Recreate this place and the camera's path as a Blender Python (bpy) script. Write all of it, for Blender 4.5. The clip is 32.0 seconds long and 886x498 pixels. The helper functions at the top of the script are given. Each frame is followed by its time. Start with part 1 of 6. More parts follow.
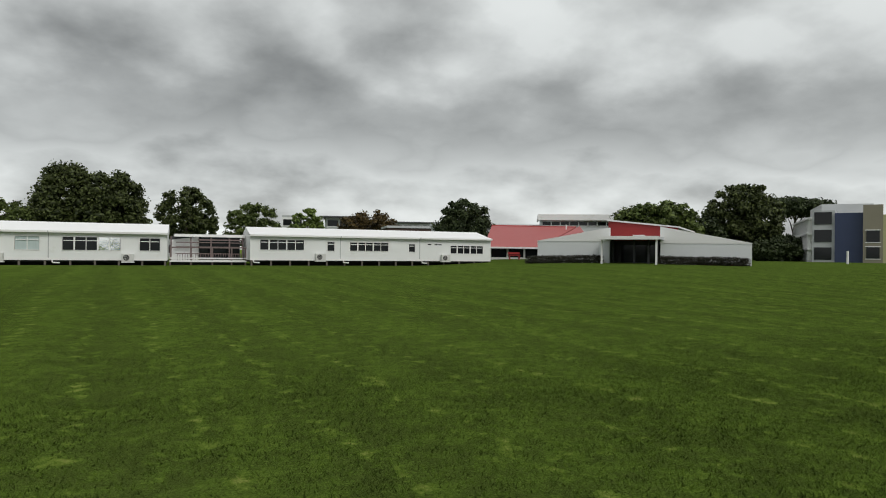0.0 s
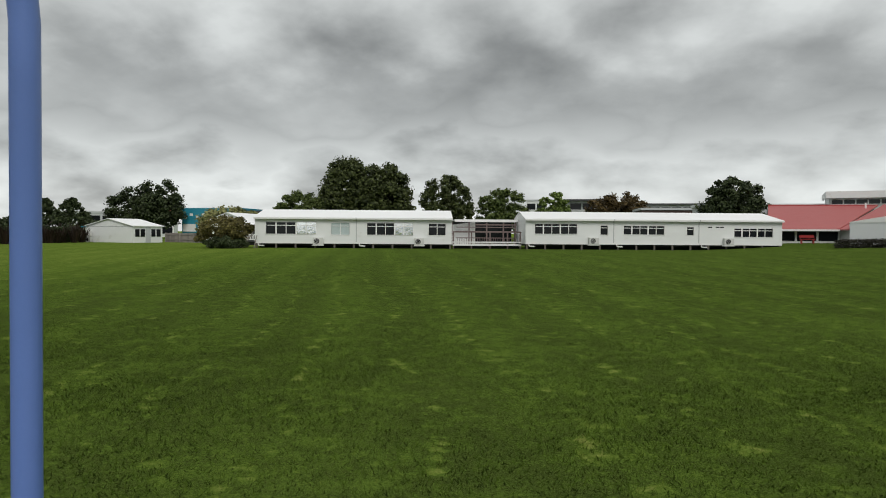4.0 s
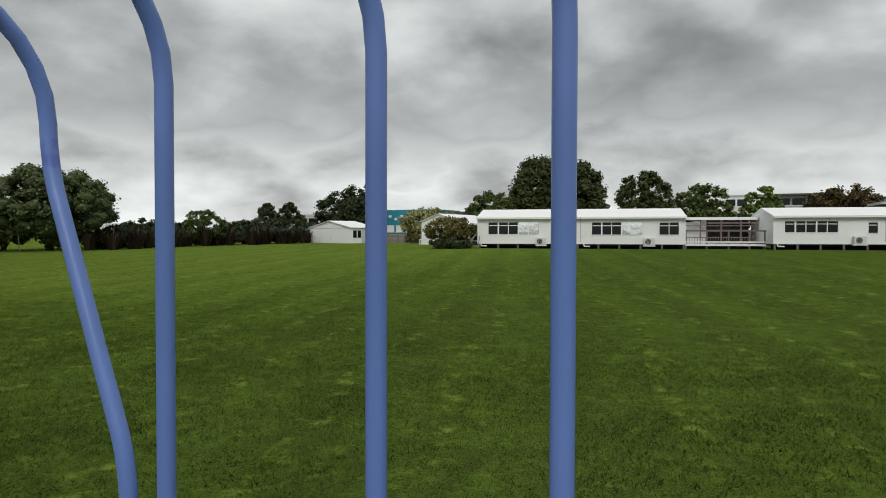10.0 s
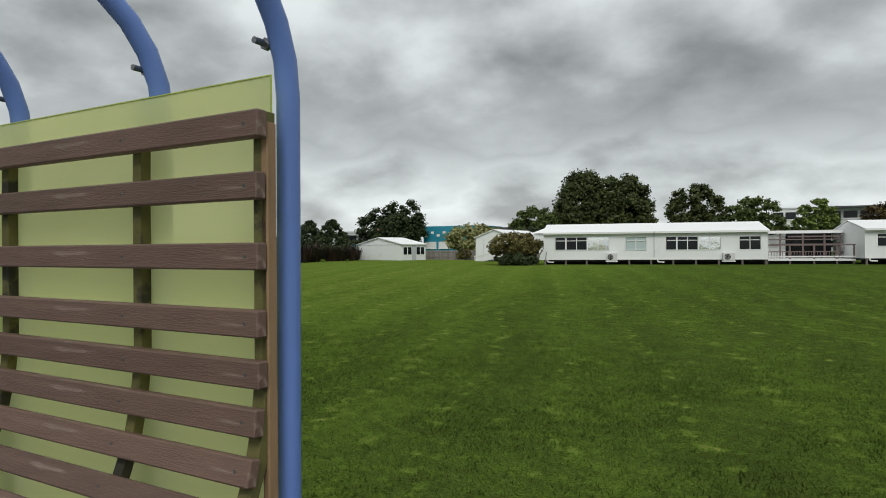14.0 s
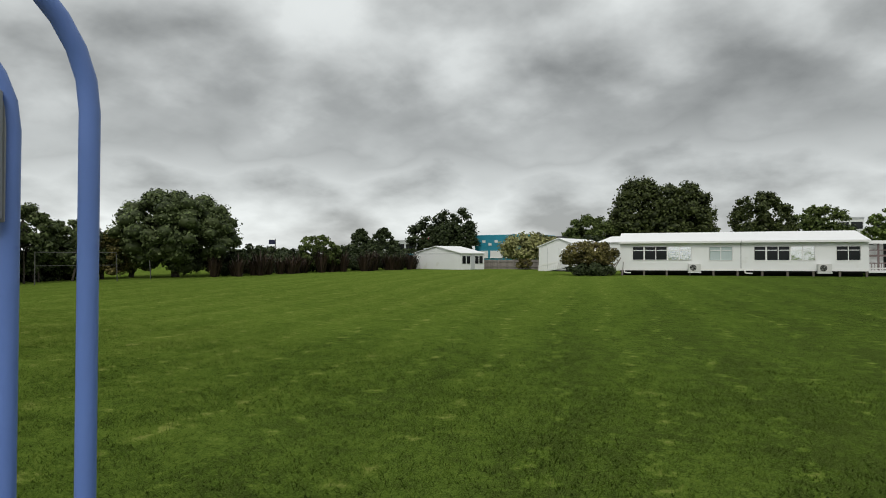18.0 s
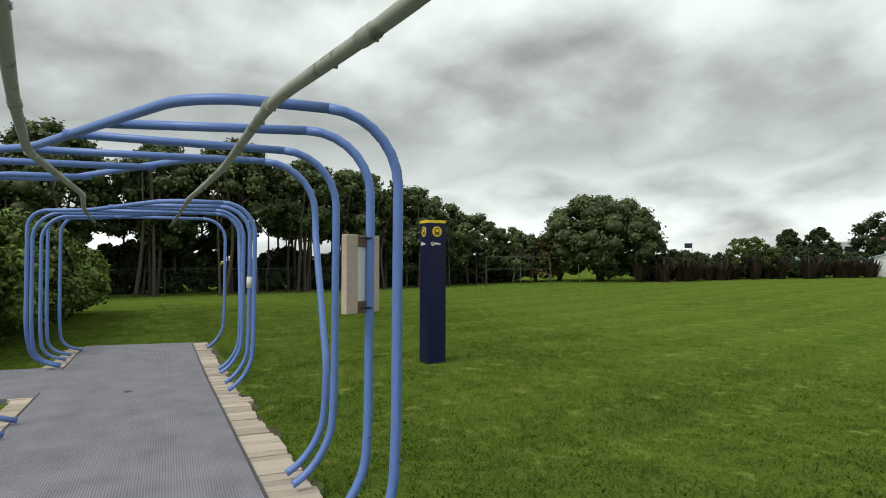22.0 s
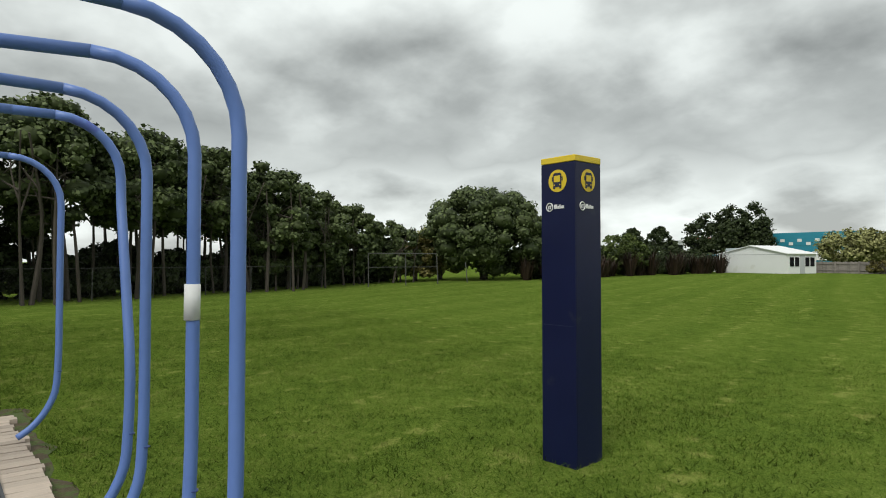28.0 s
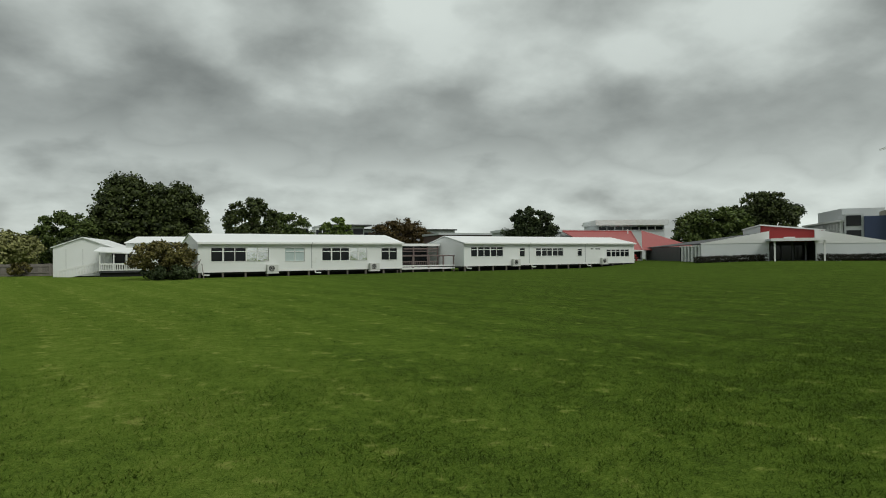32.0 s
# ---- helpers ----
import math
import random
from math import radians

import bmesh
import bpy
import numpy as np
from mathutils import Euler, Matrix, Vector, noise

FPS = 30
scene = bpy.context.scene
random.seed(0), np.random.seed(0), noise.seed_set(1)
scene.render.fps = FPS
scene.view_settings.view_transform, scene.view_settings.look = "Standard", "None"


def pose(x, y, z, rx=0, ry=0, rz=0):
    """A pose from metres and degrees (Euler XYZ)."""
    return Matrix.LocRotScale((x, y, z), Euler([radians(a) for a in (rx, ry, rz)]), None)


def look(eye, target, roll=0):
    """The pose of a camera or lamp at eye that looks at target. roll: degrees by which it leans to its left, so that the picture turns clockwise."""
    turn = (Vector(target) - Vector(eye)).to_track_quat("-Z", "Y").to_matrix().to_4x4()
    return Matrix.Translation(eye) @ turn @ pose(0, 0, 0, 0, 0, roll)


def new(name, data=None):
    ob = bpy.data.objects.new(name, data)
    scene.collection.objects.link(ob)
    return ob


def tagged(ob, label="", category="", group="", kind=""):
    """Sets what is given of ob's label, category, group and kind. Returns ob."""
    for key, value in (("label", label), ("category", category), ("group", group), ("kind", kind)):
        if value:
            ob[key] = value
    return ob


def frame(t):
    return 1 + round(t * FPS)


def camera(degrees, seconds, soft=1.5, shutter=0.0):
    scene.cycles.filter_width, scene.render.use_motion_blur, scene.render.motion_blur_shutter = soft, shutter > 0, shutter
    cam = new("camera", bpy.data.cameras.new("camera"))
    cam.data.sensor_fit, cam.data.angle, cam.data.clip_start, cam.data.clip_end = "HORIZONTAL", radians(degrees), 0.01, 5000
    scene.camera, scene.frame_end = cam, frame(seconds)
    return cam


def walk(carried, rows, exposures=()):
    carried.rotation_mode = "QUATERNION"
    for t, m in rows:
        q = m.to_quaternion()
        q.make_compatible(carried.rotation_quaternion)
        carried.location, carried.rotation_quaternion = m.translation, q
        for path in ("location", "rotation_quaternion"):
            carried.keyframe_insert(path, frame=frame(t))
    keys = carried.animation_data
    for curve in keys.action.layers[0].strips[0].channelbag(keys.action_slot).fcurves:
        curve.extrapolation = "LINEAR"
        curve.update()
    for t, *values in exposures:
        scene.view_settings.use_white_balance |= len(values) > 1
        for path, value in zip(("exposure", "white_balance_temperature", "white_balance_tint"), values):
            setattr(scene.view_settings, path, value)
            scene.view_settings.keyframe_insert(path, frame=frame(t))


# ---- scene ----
PATH = [
    (0.0, pose(0.800, -0.044, 1.648, 90.22, -0.66, -9.32)),
    (0.5, pose(0.375, -0.014, 1.648, 89.98, -0.60, -8.39)),
    (1.0, pose(-0.124, 0.012, 1.648, 89.78, -0.48, -5.81)),
    (1.5, pose(-0.651, 0.042, 1.647, 89.85, -0.28, -2.73)),
    (2.0, pose(-1.169, 0.053, 1.648, 89.72, -0.21, 1.30)),
    (2.5, pose(-1.634, 0.060, 1.648, 89.49, -0.45, 5.57)),
    (3.0, pose(-2.043, 0.061, 1.649, 88.72, -0.43, 8.84)),
    (3.5, pose(-2.420, 0.059, 1.649, 88.56, -0.39, 10.11)),
    (5.5, pose(-3.634, -0.108, 1.650, 88.48, -0.06, 16.62)),
    (6.0, pose(-4.132, -0.044, 1.650, 88.49, 0.23, 18.62)),
    (6.5, pose(-4.645, -0.018, 1.650, 88.40, 0.20, 20.11)),
    (7.0, pose(-5.127, -0.036, 1.650, 88.58, 0.05, 21.12)),
    (7.5, pose(-5.634, -0.045, 1.649, 88.58, -0.03, 22.10)),
    (7.7, pose(-5.845, -0.053, 1.649, 88.64, -0.02, 22.38)),
    (8.0, pose(-5.890, -0.067, 1.650, 88.77, -0.01, 22.89)),
    (8.5, pose(-6.150, -0.107, 1.650, 88.72, -0.00, 24.02)),
    (9.0, pose(-6.600, -0.161, 1.650, 88.82, 0.00, 25.15)),
    (9.5, pose(-7.037, -0.176, 1.650, 88.76, -0.01, 25.78)),
    (10.0, pose(-7.509, -0.183, 1.650, 88.45, 0.00, 26.03)),
    (10.5, pose(-7.984, -0.143, 1.650, 88.53, 0.07, 26.23)),
    (11.0, pose(-8.462, -0.113, 1.650, 88.68, 0.14, 26.52)),
    (11.5, pose(-8.915, -0.118, 1.650, 88.92, 0.19, 26.50)),
    (12.0, pose(-9.375, -0.124, 1.651, 89.35, 0.21, 27.11)),
    (12.5, pose(-9.775, -0.121, 1.652, 89.52, 0.17, 27.52)),
    (13.0, pose(-10.192, -0.103, 1.652, 89.73, 0.16, 27.68)),
    (13.5, pose(-10.588, -0.073, 1.652, 89.47, 0.24, 27.65)),
    (14.0, pose(-10.942, -0.056, 1.654, 89.95, 0.40, 28.27)),
    (14.5, pose(-11.313, -0.020, 1.658, 90.06, 0.36, 28.63)),
    (15.0, pose(-11.734, 0.030, 1.656, 89.98, 0.28, 28.79)),
    (15.5, pose(-12.106, 0.085, 1.640, 89.81, 0.31, 29.55)),
    (17.5, pose(-13.719, 0.204, 1.646, 91.05, 0.00, 30.53)),
    (18.0, pose(-13.897, 0.131, 1.647, 90.80, 0.08, 31.56)),
    (18.5, pose(-14.284, 0.079, 1.647, 91.09, 0.09, 32.26)),
    (19.0, pose(-14.721, 0.061, 1.646, 91.20, 0.17, 32.65)),
    (19.5, pose(-15.176, 0.038, 1.643, 91.13, -0.05, 33.49)),
    (20.0, pose(-15.609, 0.072, 1.639, 90.91, -0.27, 34.16)),
    (20.5, pose(-15.949, 0.011, 1.631, 91.25, -0.75, 44.38)),
    (21.0, pose(-16.300, -0.047, 1.639, 91.40, -0.60, 56.29)),
    (21.5, pose(-16.551, -0.112, 1.651, 91.24, -0.52, 65.91)),
    (22.0, pose(-16.992, -0.100, 1.658, 91.19, -0.13, 66.37)),
    (22.5, pose(-17.506, -0.046, 1.661, 91.08, -0.34, 66.40)),
    (23.0, pose(-17.970, -0.017, 1.669, 90.71, -0.34, 66.65)),
    (23.5, pose(-18.489, -0.004, 1.671, 90.46, -0.50, 66.65)),
    (24.0, pose(-19.022, -0.009, 1.661, 90.49, -0.26, 66.86)),
    (24.5, pose(-19.508, -0.035, 1.656, 90.57, -0.13, 66.87)),
    (25.0, pose(-20.019, -0.115, 1.651, 90.41, -0.10, 68.52)),
    (25.5, pose(-20.514, -0.170, 1.645, 90.27, -0.10, 69.54)),
    (27.5, pose(-22.416, -0.055, 1.561, 90.97, 0.28, 62.73)),
    (28.0, pose(-22.868, 0.075, 1.554, 91.10, 0.11, 51.57)),
    (28.5, pose(-23.269, 0.098, 1.550, 91.28, 0.28, 39.54)),
    (29.0, pose(-23.533, 0.224, 1.555, 90.89, 0.31, 28.30)),
    (29.5, pose(-23.772, 0.295, 1.557, 91.06, 0.49, 16.59)),
    (30.0, pose(-23.941, 0.335, 1.561, 91.12, 0.44, 4.70)),
    (30.5, pose(-24.023, 0.398, 1.568, 91.15, 0.11, -1.87)),
    (31.0, pose(-24.126, 0.391, 1.574, 91.10, 0.00, -2.48)),
    (31.5, pose(-24.179, 0.401, 1.579, 90.95, 0.43, -7.17)),
    (32.0, pose(-24.214, 0.369, 1.591, 90.75, 0.66, -18.26)),
]
cam = camera(70.41, 32.0, soft=1.0)
walk(cam, PATH, exposures=[(0.0, 0.12, 6500, 10), (13.5, 0.15, 6500, 10), (14.8, 0.36, 6000, 6), (15.5, 0.38, 5950, 6), (17.5, 0.15, 6450, 10), (20.0, 0.2, 6500, 8), (21.8, 0.45, 6500, 5), (25.5, 0.48, 6500, 8), (29.0, 0.40, 6500, 5), (31.0, 0.32, 6500, 2), (32.0, -0.08, 6500, 2)])

# ---------------------------------------------------------------- sky and sun
SUN_AZ, SUN_EL = radians(155), radians(48)
world = bpy.data.worlds.new("overcast_sky")
scene.world = world
world.use_nodes = True
wn, wl = world.node_tree.nodes, world.node_tree.links
wn.clear()


def wnode(kind, **sets):
    n = wn.new(kind)
    for k, v in sets.items():
        if k in n.inputs:
            n.inputs[k].default_value = v
    return n


def wmath(op, a, b=None, c=None):
    n = wn.new("ShaderNodeMath")
    n.operation = op
    for i, s in enumerate((a, b, c)):
        if s is None:
            continue
        if isinstance(s, (int, float)):
            n.inputs[i].default_value = s
        else:
            wl.new(s, n.inputs[i])
    return n.outputs[0]


tc = wn.new("ShaderNodeTexCoord")
sep = wn.new("ShaderNodeSeparateXYZ")
wl.new(tc.outputs["Generated"], sep.inputs[0])
up = wmath("MAXIMUM", sep.outputs[2], 0.0)
# a low deck of cloud with heavy, soft-edged lumps on its underside
flat = wmath("DIVIDE", 1.0, wmath("ADD", up, 0.42))
deck = wn.new("ShaderNodeVectorMath")
deck.operation = "SCALE"
wl.new(tc.outputs["Generated"], deck.inputs[0])
wl.new(flat, deck.inputs["Scale"])
lump = wn.new("ShaderNodeMapping")
lump.inputs["Location"].default_value = (4.3, 2.1, 0.9)
wl.new(deck.outputs[0], lump.inputs[0])


def wnoise(src, scale, detail, rough, distort=0.0):
    n = wnode("ShaderNodeTexNoise", Scale=scale, Detail=detail, Roughness=rough, Distortion=distort)
    wl.new(src, n.inputs["Vector"])
    return n.outputs[0]


mass = wnoise(lump.outputs[0], 1.9, 2.0, 0.40)
billow = wnoise(lump.outputs[0], 3.8, 5.0, 0.48, 0.08)
wisp = wnoise(lump.outputs[0], 11.0, 4.0, 0.55, 0.1)
level = wmath("ADD", wmath("MULTIPLY_ADD", wmath("SUBTRACT", mass, 0.5), 0.22, up), wmath("MULTIPLY", wmath("SUBTRACT", billow, 0.5), 0.20))
level = wmath("MULTIPLY_ADD", wmath("SUBTRACT", wisp, 0.5), 0.045, level)
ramp = wn.new("ShaderNodeValToRGB")
wl.new(level, ramp.inputs[0])
el = ramp.color_ramp.elements
el[0].position, el[0].color = 0.0, (0.60, 0.62, 0.61, 1)
el[1].position, el[1].color = 0.85, (0.60, 0.615, 0.605, 1)
for p, v in ((0.075, 0.63), (0.125, 0.60), (0.165, 0.41), (0.235, 0.365), (0.32, 0.46), (0.45, 0.54)):
    e = el.new(p)
    e.color = (v * 0.97, v * 1.01, v * 0.995, 1)
vary = wmath("MULTIPLY_ADD", wmath("SUBTRACT", mass, 0.5), 1.2, 0.98)
vary = wmath("MULTIPLY_ADD", wmath("SUBTRACT", billow, 0.5), 1.35, vary)
vary = wmath("MULTIPLY_ADD", wmath("SUBTRACT", wisp, 0.5), 0.35, vary)
vary = wmath("MINIMUM", wmath("MAXIMUM", vary, 0.58), 1.38)
haze = wn.new("ShaderNodeMix")
haze.data_type = "RGBA"
haze.blend_type = "MULTIPLY"
haze.inputs[0].default_value = 1.0
wl.new(ramp.outputs[0], haze.inputs[6])
wl.new(vary, haze.inputs[7])
nish = wn.new("ShaderNodeTexSky")
nish.sky_type = "NISHITA"
nish.sun_disc = False
nish.sun_elevation, nish.sun_rotation = SUN_EL, SUN_AZ
blend = wn.new("ShaderNodeMix")
blend.data_type = "RGBA"
blend.inputs[0].default_value = 0.004
wl.new(haze.outputs[2], blend.inputs[6])
wl.new(nish.outputs[0], blend.inputs[7])
bg = wn.new("ShaderNodeBackground")
bg.inputs[1].default_value = 0.95
wl.new(blend.outputs[2], bg.inputs[0])
wo = wn.new("ShaderNodeOutputWorld")
wl.new(bg.outputs[0], wo.inputs[0])

sun = new("sun", bpy.data.lights.new("sun", "SUN"))
sun.data.energy, sun.data.angle, sun.data.color = 1.5, radians(25), (1.0, 0.97, 0.92)
sun.matrix_world = look((60 * math.cos(SUN_EL) * math.sin(SUN_AZ), 60 * math.cos(SUN_EL) * math.cos(SUN_AZ), 60 * math.sin(SUN_EL)), (0, 0, 0))


# ---------------------------------------------------------------- materials
def material(name, colour, rough=0.6, metal=0.0, vary=0.15, scale=6.0, bump=0.0, bump_scale=60.0, stain=None, stain_at=0.6, stain_scale=2.0, spec=0.5, random_tint=0.0, stretch=(1, 1, 1)):
    """Paint or stuff with a fine grain, a broad tone and, where given, stains of a second colour."""
    m = bpy.data.materials.new(name)
    m.use_nodes = True
    nt = m.node_tree
    b = nt.nodes["Principled BSDF"]
    b.inputs["Roughness"].default_value, b.inputs["Metallic"].default_value = rough, metal
    b.inputs["Specular IOR Level"].default_value = spec
    t = nt.nodes.new("ShaderNodeTexCoord")
    mp = nt.nodes.new("ShaderNodeMapping")
    mp.inputs["Scale"].default_value = stretch
    nt.links.new(t.outputs["Object"], mp.inputs[0])

    def noise_at(s, detail=5):
        n = nt.nodes.new("ShaderNodeTexNoise")
        n.inputs["Scale"].default_value, n.inputs["Detail"].default_value = s, detail
        nt.links.new(mp.outputs[0], n.inputs["Vector"])
        return n.outputs[0]

    def mix(fac, a, c, mode="MIX"):
        n = nt.nodes.new("ShaderNodeMix")
        n.data_type, n.blend_type = "RGBA", mode
        for i, s in ((0, fac), (6, a), (7, c)):
            if isinstance(s, (int, float)):
                n.inputs[i].default_value = s
            elif isinstance(s, tuple):
                n.inputs[i].default_value = (*s[:3], 1)
            else:
                nt.links.new(s, n.inputs[i])
        return n.outputs[2]

    def scaled(c, k):
        return tuple(min(1, v * k) for v in c)
    col = mix(noise_at(scale), scaled(colour, 1 - vary), scaled(colour, 1 + vary))
    col = mix(noise_at(scale * 7.3, 3), col, mix(0.5, col, scaled(colour, 1 - vary * 0.8)))
    if random_tint:
        oi = nt.nodes.new("ShaderNodeObjectInfo")
        hs = nt.nodes.new("ShaderNodeHueSaturation")
        mr = nt.nodes.new("ShaderNodeMapRange")
        nt.links.new(oi.outputs["Random"], mr.inputs[0])
        mr.inputs[3].default_value, mr.inputs[4].default_value = 1 - random_tint, 1 + random_tint
        nt.links.new(mr.outputs[0], hs.inputs["Value"])
        nt.links.new(col, hs.inputs["Color"])
        col = hs.outputs[0]
    if stain:
        r = nt.nodes.new("ShaderNodeMapRange")
        nt.links.new(noise_at(stain_scale, 6), r.inputs[0])
        r.inputs[1].default_value, r.inputs[2].default_value = stain_at, stain_at + 0.06
        col = mix(r.outputs[0], col, stain)
    nt.links.new(col, b.inputs["Base Color"])
    rr = nt.nodes.new("ShaderNodeMapRange")
    nt.links.new(noise_at(scale * 2.1), rr.inputs[0])
    rr.inputs[3].default_value, rr.inputs[4].default_value = max(0.02, rough - 0.08), min(1, rough + 0.08)
    nt.links.new(rr.outputs[0], b.inputs["Roughness"])
    if bump:
        bp = nt.nodes.new("ShaderNodeBump")
        bp.inputs["Strength"].default_value, bp.inputs["Distance"].default_value = bump, 0.01
        nt.links.new(noise_at(bump_scale, 4), bp.inputs["Height"])
        nt.links.new(bp.outputs[0], b.inputs["Normal"])
    return m


BLUE = material("blue_tube_paint", (0.125, 0.215, 0.52), 0.42, vary=0.10, scale=3.0, bump=0.06, bump_scale=90, stain=(0.085, 0.13, 0.42), stain_at=0.66, stain_scale=5.0)
FLAKE = material("flaked_blue_undercoat", (0.050, 0.085, 0.36), 0.6, vary=0.2, scale=40)
BLUE_SEAM = material("blue_tube_seam", (0.06, 0.09, 0.28), 0.6, vary=0.2)
RAIL = material("weathered_grey_rail", (0.36, 0.37, 0.31), 0.55, vary=0.25, scale=9, bump=0.1, stain=(0.16, 0.17, 0.12), stain_at=0.62, stain_scale=7)
TIMBER = material("weathered_plank", (0.47, 0.39, 0.32), 0.8, vary=0.28, scale=7, bump=0.35, bump_scale=40, random_tint=0.22, stretch=(6, 1, 6))
SLAT = material("brown_slat", (0.160, 0.098, 0.074), 0.6, vary=0.45, scale=5, bump=0.3, bump_scale=40, stain=(0.24, 0.175, 0.145), stain_at=0.58, stain_scale=3, random_tint=0.15, stretch=(1, 9, 9))
BATTEN = material("olive_batten", (0.13, 0.12, 0.035), 0.75, vary=0.4, scale=9, bump=0.25, stain=(0.03, 0.026, 0.015), stain_at=0.55, stain_scale=8)
BATTEN_SIDE = material("raw_batten", (0.30, 0.19, 0.10), 0.7, vary=0.3, scale=7, bump=0.25, stretch=(8, 8, 1))
NAVY = material("navy_sheet", (0.007, 0.010, 0.046), 0.36, vary=0.25, scale=2.5, bump=0.02, spec=0.3, stain=(0.022, 0.026, 0.05), stain_at=0.62, stain_scale=3)
YELLOW = material("yellow_sheet", (0.72, 0.52, 0.03), 0.45, vary=0.1, scale=8)
GLYPH = material("white_print", (0.75, 0.75, 0.74), 0.5, vary=0.05)
INK = material("dark_print", (0.012, 0.016, 0.05), 0.5, vary=0.1)
LAMP_BODY = material("pale_grey_casing", (0.33, 0.335, 0.33), 0.5, vary=0.12, scale=12, stain=(0.2, 0.2, 0.16), stain_at=0.66, stain_scale=6)
STEEL = material("dull_steel", (0.32, 0.32, 0.32), 0.4, metal=0.9, vary=0.1)
GALV = material("galvanised_pipe", (0.085, 0.085, 0.08), 0.6, metal=0.2, vary=0.2)
WHITE = material("white_weatherboard", (0.77, 0.785, 0.775), 0.55, vary=0.04, scale=1.2, stain=(0.70, 0.71, 0.68), stain_at=0.62, stain_scale=0.8)
WHITE_ROOF = material("white_metal_roof", (0.84, 0.85, 0.85), 0.4, vary=0.03, scale=1.0)
TRIM = material("white_trim", (0.80, 0.80, 0.79), 0.45, vary=0.03)
JOINT = material("grey_seam", (0.45, 0.46, 0.46), 0.6, vary=0.1)
GLASS = material("dark_window_glass", (0.012, 0.014, 0.016), 0.06, vary=0.3, scale=0.7, spec=0.30)
MIRRORED = material("warped_reflecting_glass", (0.88, 0.90, 0.90), 0.03, metal=0.95, vary=0.05, bump=0.5, bump_scale=1.3)
CURTAIN = material("pale_curtain", (0.46, 0.54, 0.54), 0.8, vary=0.15, scale=3, stretch=(6, 1, 0.3))
PILE = material("timber_pile", (0.16, 0.14, 0.12), 0.85, vary=0.3)
# black of straps, vents and plinth; also paints the shade beneath floors
DARK = material("black_and_painted_shade", (0.012, 0.012, 0.012), 0.9, vary=0.2)
AC = material("ac_casing", (0.62, 0.62, 0.60), 0.5, vary=0.05)
REDROOF = material("red_roof", (0.36, 0.062, 0.058), 0.5, vary=0.12, scale=0.8, stretch=(1, 6, 1))
RED = material("red_wall", (0.30, 0.022, 0.022), 0.5, vary=0.1, scale=1.0)
HALLWALL = material("hall_pale_cladding", (0.68, 0.705, 0.71), 0.55, vary=0.05, scale=0.7)
SLATE = material("dark_cladding", (0.06, 0.062, 0.066), 0.6, vary=0.15, scale=1.0)
TEAL = material("teal_panel", (0.025, 0.24, 0.34), 0.45, vary=0.15, scale=0.5)
CONCRETE = material("pale_concrete", (0.50, 0.52, 0.53), 0.7, vary=0.1, scale=0.6)
BEIGE = material("beige_panel", (0.26, 0.24, 0.18), 0.7, vary=0.12, scale=0.8)
BLUEPANEL = material("slate_blue_panel", (0.036, 0.052, 0.115), 0.5, vary=0.1, scale=0.8)
BRICK = material("brown_brick", (0.10, 0.065, 0.055), 0.8, vary=0.2, scale=3)
FENCE = material("grey_paling", (0.24, 0.215, 0.195), 0.85, vary=0.25, scale=2, random_tint=0.2)
RAILWOOD = material("pinkish_stained_rail", (0.17, 0.125, 0.12), 0.7, vary=0.2, scale=2)
BARK = material("bark", (0.075, 0.062, 0.05), 0.9, vary=0.35, scale=4, bump=0.5, bump_scale=15)


CORE = {}


def leaf_material(name, dark, light, rough=0.55, inner=True):
    m = bpy.data.materials.new(name)
    m.use_nodes = True
    nt = m.node_tree
    b = nt.nodes["Principled BSDF"]
    g = nt.nodes.new("ShaderNodeNewGeometry")
    t = nt.nodes.new("ShaderNodeTexCoord")
    n = nt.nodes.new("ShaderNodeTexNoise")
    n.inputs["Scale"].default_value = 0.7
    nt.links.new(t.outputs["Object"], n.inputs["Vector"])
    a = nt.nodes.new("ShaderNodeMath")
    a.operation = "MULTIPLY_ADD"
    nt.links.new(g.outputs["Random Per Island"], a.inputs[0])
    a.inputs[1].default_value = 0.45
    nt.links.new(n.outputs[0], a.inputs[2])
    r = nt.nodes.new("ShaderNodeValToRGB")
    r.color_ramp.elements[0].position, r.color_ramp.elements[0].color = 0.35, (*dark, 1)
    r.color_ramp.elements[1].position, r.color_ramp.elements[1].color = 1.15, (*light, 1)
    nt.links.new(a.outputs[0], r.inputs[0])
    nt.links.new(r.outputs[0], b.inputs["Base Color"])
    b.inputs["Roughness"].default_value = rough
    b.inputs["Specular IOR Level"].default_value = 0.18
    # darkened copy of the leaf colours, painting the shade inside a crown
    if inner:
        CORE[name] = leaf_material("shaded_" + name, tuple(0.8 * c for c in dark), tuple(0.5 * c for c in light), rough, False)
    return m


LEAF_DARK = leaf_material("dark_evergreen_leaf", (0.013, 0.022, 0.008), (0.061, 0.082, 0.032))
LEAF_POHU = leaf_material("grey_green_evergreen_leaf", (0.024, 0.038, 0.013), (0.130, 0.165, 0.064))
LEAF_MID = leaf_material("mid_green_leaf", (0.028, 0.047, 0.012), (0.127, 0.166, 0.044))
LEAF_LIGHT = leaf_material("light_green_leaf", (0.052, 0.084, 0.016), (0.176, 0.240, 0.056))
LEAF_OLIVE = leaf_material("olive_brown_leaf", (0.056, 0.049, 0.015), (0.188, 0.165, 0.053))
LEAF_BROWN = leaf_material("rusty_brown_leaf", (0.032, 0.022, 0.008), (0.105, 0.073, 0.025))
